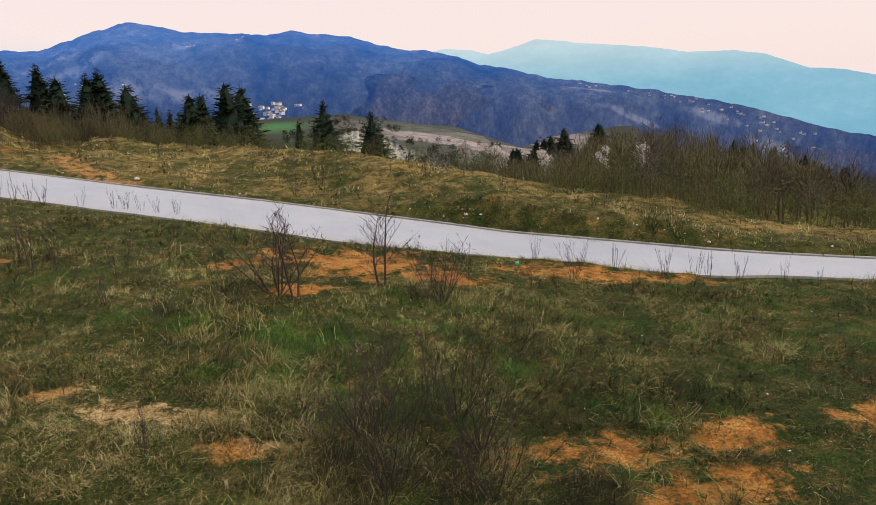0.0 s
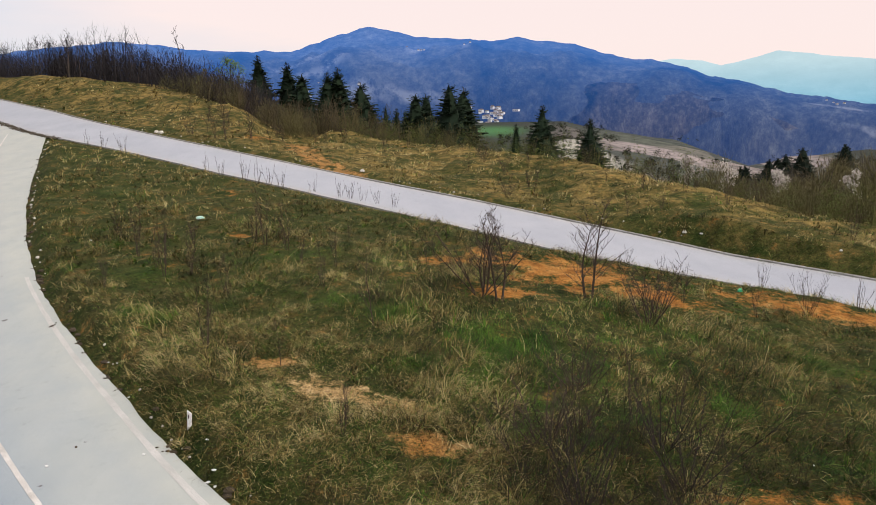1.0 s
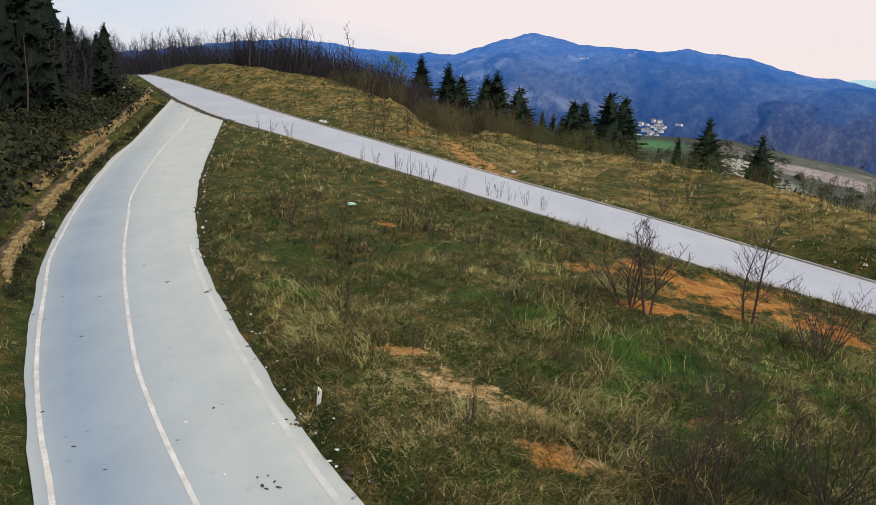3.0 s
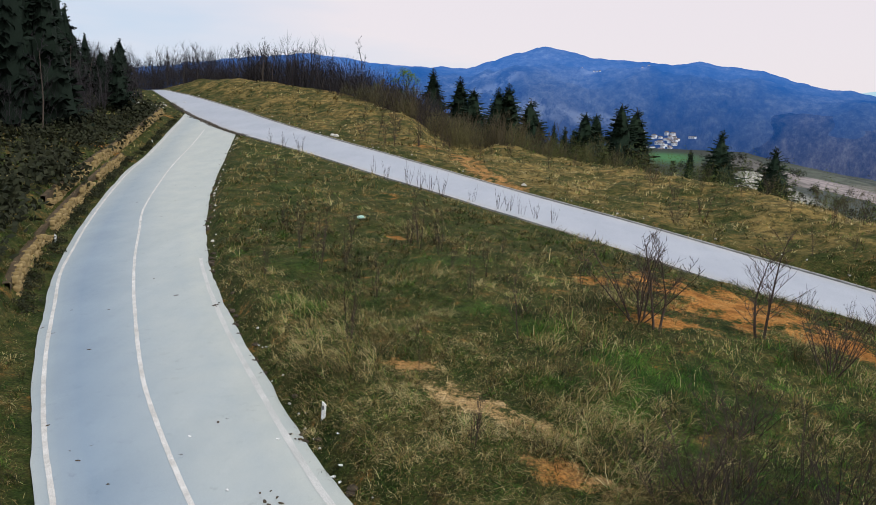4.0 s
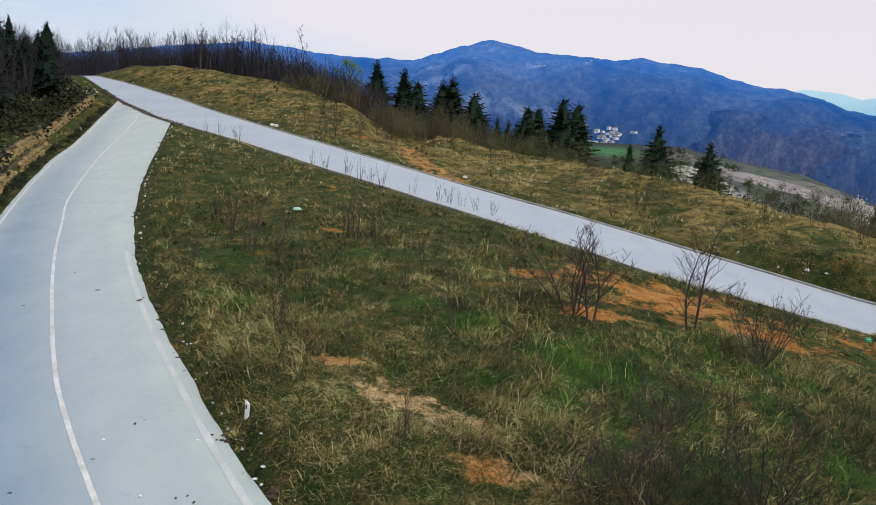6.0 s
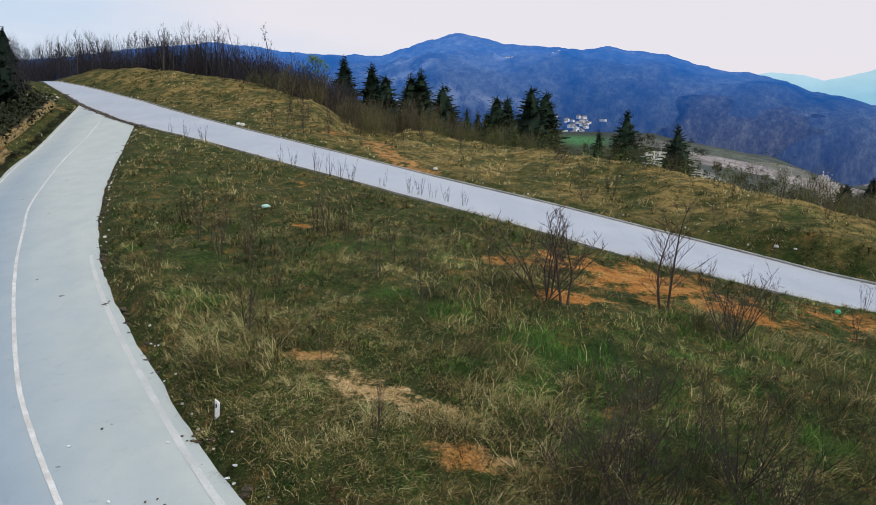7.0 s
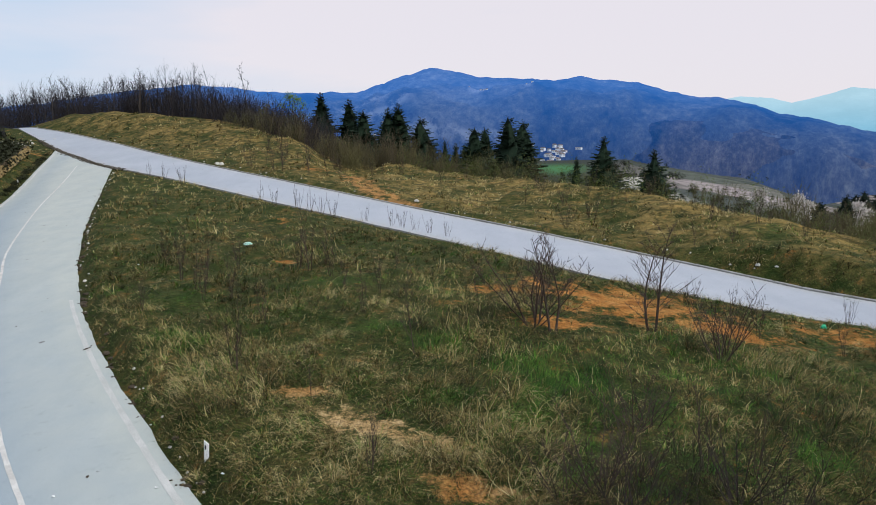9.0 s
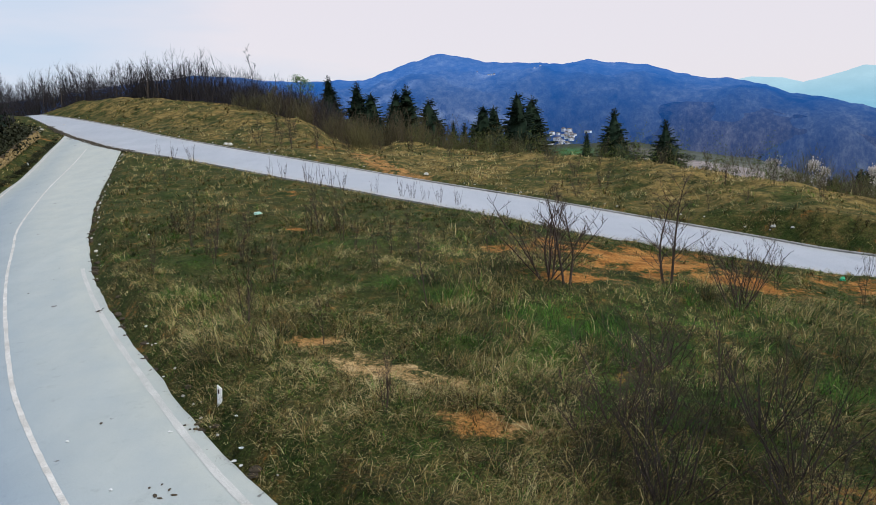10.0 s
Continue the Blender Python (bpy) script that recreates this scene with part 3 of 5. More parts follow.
# ---- where things stand ----
FIR_AT = [(15.8, 70.7, 7.8, 0, 1.2), (19.2, 65.7, 7.3, 0, 1.2), (8, 86.1, 9.6, 1, 1.1), (9.9, 87.9, 10.4, 1, 1),
          (4.5, 97.3, 9.3, 1, 1.1), (6, 99.3, 10.1, 1, 0.9), (15.4, 83, 8, 2, 0.8), (-24.1, 148.4, 15.4, 2, 1.2),
          (-18.6, 149.2, 16.9, 2, 1.25), (-15.5, 145.6, 15.1, 1, 1.1), (-9.8, 135, 15.6, 2, 1.3), (-7.8, 135.2, 17.1, 2, 1.35),
          (-3.5, 125.4, 14.3, 1, 1.1), (-1.7, 124.4, 10.6, 2, 1.0), (0.6, 122.4, 10.6, 0, 0.8), (2.4, 122.4, 11.0, 2, 0.9),
          (3.5, 112.4, 9.2, 0, 0.8)]
BLOOM_AT = [(28.0, 56.5, 5.6), (32.7, 47.3, 3.9), (36.0, 46.8, 4.2), (31.3, 54.3, 4.7), (27.8, 63.7, 6.5)]
GREEN_AT = (-22.0, 112.0, 7.2)
SAPLINGS = [(3.4, 23.9, 3.27, 1), (3.9, 23.3, 3.19, 3), (3.6, 24.2, 2.72, 3), (7.4, 24.3, 3.63, 3), (8.7, 21.7, 2.52, 1),
            (9.2, 22.5, 2.14, 1), (10.9, 24.2, 1.5, 2), (-0.4, 21, 2.48, 0), (-1, 14.3, 1.36, 2), (-1, 14.5, 1.13, 2),
            (-2.9, 18.3, 1.34, 0), (-5.2, 19.6, 2.25, 2), (-5.3, 31.4, 2.78, 2), (-5.8, 31.5, 2, 2), (-2.2, 24.5, 1.71, 2),
            (-8.5, 27.1, 1.82, 2), (-7.5, 27.1, 2.03, 2), (-10.6, 30.5, 2.52, 2)]
NEAR_SAPLINGS = [(1.7, 27.3, 1.29, 2), (-5.4, 23.7, 1.59, 2), (-10.3, 25.8, 1.54, 2), (-12.5, 34, 1.71, 2), (-3.3, 27.5, 1.58, 2),
                 (-1.9, 27.3, 1.78, 2), (3.4, 13.7, 2.06, 1), (4.8, 16.4, 1.73, 1), (2.7, 13.3, 1.48, 1), (5.7, 14.5, 1.88, 2),
                 (4.3, 14.2, 1.42, 1), (6.7, 14.5, 1.52, 2), (-9.2, 29.5, 2.15, 2), (-9.1, 28.2, 1.73, 2), (-4.2, 30.1, 2.26, 2),
                 (-19, 49.2, 1.48, 2), (-8.7, 32.5, 1.83, 2), (-1.6, 31.3, 1.23, 2)]
WEEDS = [(-25.7, 64.8, 1.67), (-23.9, 63.7, 1.74), (-21, 60.1, 1.78), (-13, 54.1, 1.6), (-11.1, 49.8, 1.63), (-9.8, 51.1, 1.82),
         (-8.7, 49.7, 1.93), (-7.5, 47.5, 1.73), (-6.7, 47.3, 1.58), (-4.6, 46.7, 1.37), (-2.8, 45.4, 1.54), (-2.1, 45, 1.42),
         (-1.3, 44.4, 1.37), (-0.4, 43.5, 1.41), (0.6, 42.7, 1.25), (17.1, 24.6, 0.42), (17.8, 24.2, 1.56), (19.3, 22.8, 1.4),
         (20.2, 22, 1.48), (20.9, 22, 1.44), (21.8, 21.2, 1.26), (23.2, 20.3, 1.15), (24.3, 19.5, 0.81), (15.1, 26.4, 1.15),
         (11.8, 28.7, 0.91), (11.5, 32, 0.99)]
BUSHES = [(3.7, 12.8, 1.9), (5.9, 13.4, 1.9), (3.6, 11.1, 2.4), (5.8, 11.8, 2.2), (3.4, 10.8, 1.6), (5.3, 10.1, 1.8), (5.2, 16.6, 1.7)]
GREEN_BAG = (14.1, 26.2)
LITTER = [(-13.9, 34.1, 1.2), (-11.5, 30.8, 1), (-4.1, 14.8, 0.8), (-3.8, 14, 1.1), (-3.9, 13.8, 1.2), (-3.7, 13.6, 1),
          (-12.2, 25.6, 1.3), (-11.7, 25, 1), (-8.3, 20.4, 0.8), (-7.9, 20, 0.7), (-7, 18.2, 0.8), (-13.1, 27.3, 0.6),
          (-5.4, 15.6, 0.6), (13.7, 11.7, 0.7), (12, 9.4, 0.7), (8.9, 12.6, 0.6), (13.6, 16.7, 0.6)]


# ---- making things ----
def height_at(x, y):
    return float(land(np.array([float(x)]), np.array([float(y)]))[0])


def thing(name, x, y, z, label, category, group="", turn=0.0):
    ob = new(name)
    ob.matrix_basis = pose(x, y, z, 0, 0, turn)
    return tagged(ob, label, category, group)


def part(name, bm, material, parent, label=""):
    """Links a bmesh as one mesh under a thing or a part."""
    me = bpy.data.meshes.new(name)
    bm.to_mesh(me)
    bm.free()
    me.materials.append(material)
    ob = new(name, me)
    ob.parent = parent
    return tagged(ob, label)


def raw(name, verts, faces, material, parent, label=""):
    ob = mesh_object(name, verts, faces, material, parent)
    return tagged(ob, label)


def box(bm, sx, sy, sz, m=None, bevel=0.0):
    """A box with its base at z = 0, bevelled."""
    got = bmesh.ops.create_cube(bm, size=1.0, matrix=(m or Matrix()) @ Matrix.Translation((0, 0, sz / 2)) @ Matrix.Diagonal((sx, sy, sz, 1)))
    if bevel:
        es = {e for v in got["verts"] for e in v.link_edges}
        bmesh.ops.bevel(bm, geom=list(es), offset=bevel, segments=1, affect="EDGES")


def tube(verts, faces, pts, radii, sides):
    """A tapered tube through pts."""
    start = len(verts)
    pointed = sides == 3
    for i, p in enumerate(pts[:-1] if pointed else pts):
        d = (pts[min(i + 1, len(pts) - 1)] - pts[max(i - 1, 0)]).normalized()
        u = d.orthogonal().normalized()
        w = d.cross(u)
        for k in range(sides):
            a = 2 * math.pi * k / sides
            verts.append(p + (u * math.cos(a) + w * math.sin(a)) * radii[i])
    for i in range(len(pts) - (2 if pointed else 1)):
        for k in range(sides):
            a, c = start + i * sides + k, start + i * sides + (k + 1) % sides
            faces.append((a, c, c + sides, a + sides))
    if pointed:
        a = start + (len(pts) - 2) * 3
        verts.append(pts[-1].copy())
        faces.extend([(a, a + 1, a + 3), (a + 1, a + 2, a + 3), (a + 2, a, a + 3)])
        return
    tip = start + (len(pts) - 1) * sides
    faces.append(tuple(range(tip, tip + sides)))


def wander(rnd, p, d, length, steps, wobble, lift):
    """A bending line of points from p along d."""
    pts, d = [p.copy()], d.normalized()
    for _ in range(steps):
        d = (d + Vector((rnd.gauss(0, wobble), rnd.gauss(0, wobble), rnd.gauss(0, wobble) + lift))).normalized()
        p = p + d * (length / steps)
        pts.append(p.copy())
    return pts


def grow(rnd, verts, faces, p, d, length, r, level, levels, spread, count, tips, twig_r, lift=0.05, wob=1.0):
    steps = 4 if level < levels else 2
    pts = wander(rnd, p, d, length, steps, (0.10 + 0.04 * level) * wob, lift)
    r1 = max(twig_r, r * 0.35)
    tube(verts, faces, pts, [max(twig_r, r + (r1 - r) * i / steps) for i in range(steps + 1)], 5 if level == 0 else 3)
    tips.append(pts[-1])
    if level >= levels:
        return
    for k in range(count):
        t = rnd.uniform(0.28, 1.0) * steps
        i = min(int(t), steps - 1)
        q = pts[i].lerp(pts[i + 1], t - i)
        axis = (pts[i + 1] - pts[i]).normalized()
        side = Vector((rnd.gauss(0, 1), rnd.gauss(0, 1), rnd.gauss(0, 0.5)))
        side = (side - axis * side.dot(axis)).normalized()
        nd = axis * math.cos(spread) + side * math.sin(spread)
        grow(rnd, verts, faces, q, nd, length * rnd.uniform(0.32, 0.62) * (1.15 - 0.4 * t / steps), max(twig_r, r * 0.42), level + 1, levels, spread, count, tips, twig_r, lift, wob)


def clumps(rnd, verts, faces, tips, per, size, jitter):
    """Small folded leaves round the tips."""
    for t in tips:
        for _ in range(per):
            c = t + Vector((rnd.gauss(0, jitter), rnd.gauss(0, jitter), rnd.gauss(0, jitter)))
            u = Vector((rnd.gauss(0, 1), rnd.gauss(0, 1), rnd.gauss(0, 1))).normalized() * size * rnd.uniform(0.6, 1.3)
            w = u.orthogonal().normalized() * size * 0.6
            i = len(verts)
            verts.extend([c - u, c + w * 0.9, c + u, c - w + u.cross(w) * 0.5])
            faces.extend([(i, i + 1, i + 2), (i, i + 2, i + 3)])


def bare_tree(name, seed, h, r, levels, count, spread, twig_r, bark, twigs, label, category, group, leaf=None, leaf_size=0.08, per=2, lean=0.05, stems=1, lift=0.05, jitter=0.15, leaf_name="foliage", reach=1.0, wob=1.0):
    """A leafless tree or shrub: trunk (or stems), branches, and buds, leaves or blossom where it has them."""
    rnd = random.Random(seed)
    ob = thing(name, 0, 0, 0, label, category, group)
    v2, f2, tips = [], [], []
    for s in range(stems):
        v1, f1 = [], []
        a = rnd.uniform(0, 6.28)
        out = lean if stems == 1 else rnd.uniform(0.08, 0.42)
        d = Vector((math.cos(a) * out, math.sin(a) * out, 1))
        hh = h * (1.0 if s == 0 else rnd.uniform(0.6, 0.98))
        p0 = Vector((0, 0, -0.1)) + Vector((math.cos(a), math.sin(a), 0)) * (0.0 if stems == 1 else rnd.uniform(0.03, 0.22))
        pts = wander(rnd, p0, d, hh, 7, 0.055, 0.03)
        tube(v1, f1, pts, [r * (1 - 0.85 * i / 7) + twig_r * 0.5 for i in range(8)], 6 if stems == 1 else 4)
        raw("trunk" if stems == 1 else "stem", v1, f1, bark, ob)
        lo = 2.0 if stems == 1 else 2.6
        for k in range(int(count * (3.2 if stems == 1 else 1.7))):
            t = rnd.uniform(lo, 6.9)
            i = int(t)
            q = pts[i].lerp(pts[i + 1], t - i)
            b2 = rnd.uniform(0, 6.28)
            nd = Vector((math.cos(b2) * math.sin(spread), math.sin(b2) * math.sin(spread), math.cos(spread)))
            grow(rnd, v2, f2, q, nd, hh * rnd.uniform(0.22, 0.42) * reach * (1.25 - t / 9), r * 0.38 * (1 - t / 9), 1, levels, spread * 0.8, count, tips, twig_r, lift, wob)
        tips.append(pts[-1])
    raw("crown", v2, f2, twigs, ob)
    if leaf:
        v3, f3 = [], []
        clumps(rnd, v3, f3, tips, per, leaf_size, jitter)
        raw(leaf_name, v3, f3, leaf, ob)
    return ob


def sapling(name, seed, h, stems, r, shoots, spread, twig_r, material, label, group, fan=0.3, category="sapling"):
    """A young leafless tree or bush: slim stems with rising side shoots nearly from the foot up."""
    rnd = random.Random(seed)
    ob = thing(name, 0, 0, 0, label, category, group)
    v2, f2 = [], []
    for s in range(stems):
        v1, f1 = [], []
        a = s * 2.4 + rnd.uniform(-0.5, 0.5)
        out = 0.06 if stems == 1 else rnd.uniform(0.25, 1.0) * fan
        hh = h * (1.0 if s == 0 else rnd.uniform(0.62, 0.98))
        foot = Vector((math.cos(a), math.sin(a), 0)) * (0 if stems == 1 else rnd.uniform(0.02, 0.16)) + Vector((0, 0, -0.1))
        pts = wander(rnd, foot, Vector((math.cos(a) * out, math.sin(a) * out, 1)), hh, 8, 0.05, 0.015)
        tube(v1, f1, pts, [r * (1 - i / 8.6) + twig_r * 0.4 for i in range(9)], 5)
        raw("trunk" if stems == 1 else "stem", v1, f1, material, ob)
        for k in range(shoots):
            t = 1.3 + 6.5 * (k + rnd.random()) / shoots
            i = min(int(t), 7)
            q = pts[i].lerp(pts[i + 1], t - i)
            b2, sp = rnd.uniform(0, 6.28), spread * rnd.uniform(0.65, 1.25)
            nd = Vector((math.cos(b2) * math.sin(sp), math.sin(b2) * math.sin(sp), math.cos(sp)))
            L = hh * rnd.uniform(0.5, 1.0) * (0.60 - 0.055 * t)
            side = wander(rnd, q, nd, L, 3, 0.07, 0.05)
            rr = max(twig_r, r * 0.42 * (1 - t / 10))
            tube(v2, f2, side, [rr, rr * 0.75, twig_r * 0.8, 0.0], 3)
            for j in range(rnd.randrange(3, 7)):
                u = rnd.uniform(0.5, 2.8)
                m = int(u)
                p0 = side[m].lerp(side[m + 1], u - m)
                ax = (side[m + 1] - side[m]).normalized()
                tw = Vector((rnd.gauss(0, 1), rnd.gauss(0, 1), rnd.gauss(0.3, 0.6))).normalized()
                tube(v2, f2, [p0, p0 + (ax + tw * 0.6).normalized() * L * rnd.uniform(0.2, 0.5)], [twig_r, 0.0], 3)
    raw("crown", v2, f2, material, ob)
    return ob


def bare_shape(seed, h, r, poles, around, twigs, spread, twig_r):
    """A stand of bare poles with short rising twigs, as plain lists, for growth too far off to tell apart."""
    rnd = random.Random(seed)
    v, f = [], []
    for _ in range(poles):
        a, q = rnd.uniform(0, 6.28), around * math.sqrt(rnd.random())
        hh = h * rnd.uniform(0.6, 1.05)
        pts = wander(rnd, Vector((math.cos(a) * q, math.sin(a) * q, -0.4)), Vector((rnd.gauss(0, 0.1), rnd.gauss(0, 0.1), 1)), hh, 4, 0.07, 0.03)
        tube(v, f, pts, [r * (1 - 0.8 * i / 4) + twig_r * 0.4 for i in range(5)], 3)
        for k in range(twigs):
            t = rnd.uniform(0.9, 3.95)
            i = int(t)
            b2, sp = rnd.uniform(0, 6.28), spread * rnd.uniform(0.6, 1.4)
            nd = Vector((math.cos(b2) * math.sin(sp), math.sin(b2) * math.sin(sp), math.cos(sp)))
            q0 = pts[i].lerp(pts[i + 1], t - i)
            tube(v, f, [q0, q0 + nd * (hh * rnd.uniform(0.12, 0.36) * (1.3 - t / 5))], [twig_r, 0.0], 3)
    return np.array([tuple(p) for p in v]), f


def leafy_shape(seed, width, height, leaves, size):
    """A low bush as loose leaf clumps."""
    rnd = random.Random(seed)
    v, f, tips = [], [], []
    for _ in range(leaves):
        a, q, k = rnd.uniform(0, 6.28), math.sqrt(rnd.random()), rnd.random()
        tips.append(Vector((math.cos(a) * q * width, math.sin(a) * q * width, height * k * (1.1 - 0.7 * q * q))))
    clumps(rnd, v, f, tips, 2, size, size)
    return np.array([tuple(p) for p in v]), f


def twiggy_shape(seed, width, height, twigs, length, thick):
    """A bare bush or crown far off: a fuzz of fine rising twigs."""
    g = np.random.RandomState(seed)
    a, q, k = g.uniform(0, 6.28, twigs), np.sqrt(g.rand(twigs)), g.rand(twigs)
    x, y, z = np.cos(a) * q * width, np.sin(a) * q * width, height * k * (1.05 - 0.55 * q * q)
    lean, b = g.uniform(0.1, 0.9, twigs), a + g.normal(0, 0.7, twigs)
    L = length * g.uniform(0.5, 1.3, twigs)
    d = np.stack([np.cos(b) * lean, np.sin(b) * lean, np.ones(twigs)], 1)
    d = d / np.linalg.norm(d, axis=1)[:, None] * L[:, None]
    c = g.uniform(0, 3.14, twigs)
    w = np.stack([np.cos(c), np.sin(c), np.zeros(twigs)], 1) * thick
    p = np.stack([x, y, z], 1)
    v = np.stack([p - w, p + w, p + d], 1).reshape(-1, 3)
    return v, [(3 * i, 3 * i + 1, 3 * i + 2) for i in range(twigs)]


def round_shape(seed, width, height, low, twigs, length, thick):
    """A bare rounded crown far off: fine twigs fanning out of a short trunk."""
    g = np.random.RandomState(seed)
    d = g.normal(0, 1, (twigs, 3))
    d /= np.linalg.norm(d, axis=1)[:, None]
    d[:, 2] = np.abs(d[:, 2]) * 1.1 - 0.35
    q = g.rand(twigs)[:, None] ** 0.5
    lump = 1 + 0.22 * np.sin(5 * np.arctan2(d[:, 1], d[:, 0]) + seed)[:, None]
    p = d * q * lump * np.array([width, width, (height - low) * 0.75]) + np.array([0, 0, low + (height - low) * 0.30])
    out = d + g.normal(0, 0.45, (twigs, 3)) + np.array([0, 0, 0.55])
    out = out / np.linalg.norm(out, axis=1)[:, None] * (length * g.uniform(0.5, 1.2, twigs))[:, None]
    w = np.cross(out, g.normal(0, 1, (twigs, 3)))
    w = w / np.linalg.norm(w, axis=1)[:, None] * thick
    v = np.stack([p - w, p + w, p + out], 1).reshape(-1, 3)
    f = [(3 * i, 3 * i + 1, 3 * i + 2) for i in range(twigs)]
    tv, tf = [], []
    tube(tv, tf, [Vector((0, 0, -0.4)), Vector((0.05, 0, low)), Vector((0, 0.05, height * 0.8))], [0.09, 0.07, 0.02], 4)
    n = len(v)
    return np.vstack([v, np.array([tuple(k) for k in tv])]), f + [tuple(i + n for i in q) for q in tf]


def woods(name, shapes, places, material, label):
    """Many trees as one mesh."""
    verts, faces, base_i = [], [], 0
    rn = random.Random(7)
    zs = land(np.array([p[0] for p in places]), np.array([p[1] for p in places]))
    for (x, y, s), z in zip(places, zs):
        v, f = rn.choice(shapes)
        a = rn.uniform(0, 6.28)
        c, d = math.cos(a) * s, math.sin(a) * s
        verts.append(np.stack([x + v[:, 0] * c - v[:, 1] * d, y + v[:, 0] * d + v[:, 1] * c, z + v[:, 2] * s], 1))
        faces.extend([tuple(i + base_i for i in q) for q in f])
        base_i += len(v)
    return tagged(mesh_object(name, np.vstack(verts).tolist(), faces, material), label, "woods", kind="stuff")


def fir(name, seed, h, width, label, group, taper=0.8, sprays=430, needles=None):
    """A conifer: trunk and tiers of drooping sprays."""
    rnd = random.Random(seed)
    ob = thing(name, 0, 0, 0, label, "tree", group)
    v, f = [], []
    tube(v, f, [Vector((0, 0, -0.3)), Vector((0.02, 0, h * 0.5)), Vector((0, 0, h * 0.98))], [h * 0.018, h * 0.012, 0.015], 6)
    raw("trunk", v, f, m_bark, ob)
    v, f = [], []
    # the dense heart of the crown
    ring = 9
    for i in range(9):
        k = i / 8
        for j in range(ring):
            a = 2 * math.pi * j / ring
            q = width * (1 - k) ** taper * rnd.uniform(0.52, 0.80)
            v.append(Vector((math.cos(a) * q, math.sin(a) * q, h * (0.05 + 0.9 * k) + rnd.uniform(-0.12, 0.12) * h * 0.3)))
    for i in range(8):
        for j in range(ring):
            f.append((i * ring + j, i * ring + (j + 1) % ring, (i + 1) * ring + (j + 1) % ring, (i + 1) * ring + j))
    big = (430 / sprays) ** 0.5
    for i in range(sprays):
        k = 1 - math.sqrt(rnd.random())
        if rnd.random() < 0.16:
            k = rnd.uniform(0.6, 1.0)
        z = h * (0.03 + 0.96 * k)
        a = rnd.uniform(0, 6.28)
        L = (width * (1 - k) ** taper * rnd.uniform(0.72, 1.12) + 0.07) * (1 + 0.10 * math.sin(3 * a + 9 * k))
        out, side = Vector((math.cos(a), math.sin(a), 0)), Vector((-math.sin(a), math.cos(a), 0))
        sag = rnd.uniform(-0.40, 0.02) if k < 0.85 else rnd.uniform(0.1, 0.7)
        for s in range(1, 4):
            c = Vector((0, 0, z)) + out * (L * (s + 0.4) / 4) + Vector((0, 0, sag * L * ((s + 0.4) / 4) ** 1.2 + (0.08 * L if s == 3 else 0)))
            w = (L * 0.15 + 0.06) * big * (1.25 - 0.25 * s) * rnd.uniform(0.7, 1.3)
            for q in (-1, 1):
                n0 = len(v)
                v.extend([c - out * (L * 0.16), c + out * (L * 0.18), c + out * (L * 0.17) + side * (q * w) + Vector((0, 0, -w * rnd.uniform(0.1, 0.9))), c + side * (q * w * 0.9) + Vector((0, 0, -w * rnd.uniform(0.3, 1.0)))])
                f.extend([(n0, n0 + 1, n0 + 2), (n0, n0 + 2, n0 + 3)])
    raw("crown", v, f, needles or m_needle, ob)
    return ob


used = set()


def put(proto, x, y, size, turn, tilt=0.0, z=None, wide=None):
    """Stands a tree on the ground: the first one is the prototype itself, the rest are copies."""
    zz = height_at(x, y) if z is None else z
    wide = size if wide is None else wide
    m = pose(x, y, zz, tilt, tilt * 0.6, turn)
    if proto.name in used:
        ob = copy_thing(proto, m)
    else:
        used.add(proto.name)
        ob = proto
        ob.matrix_basis = m
    ob.scale = (wide, wide, size)
    return ob


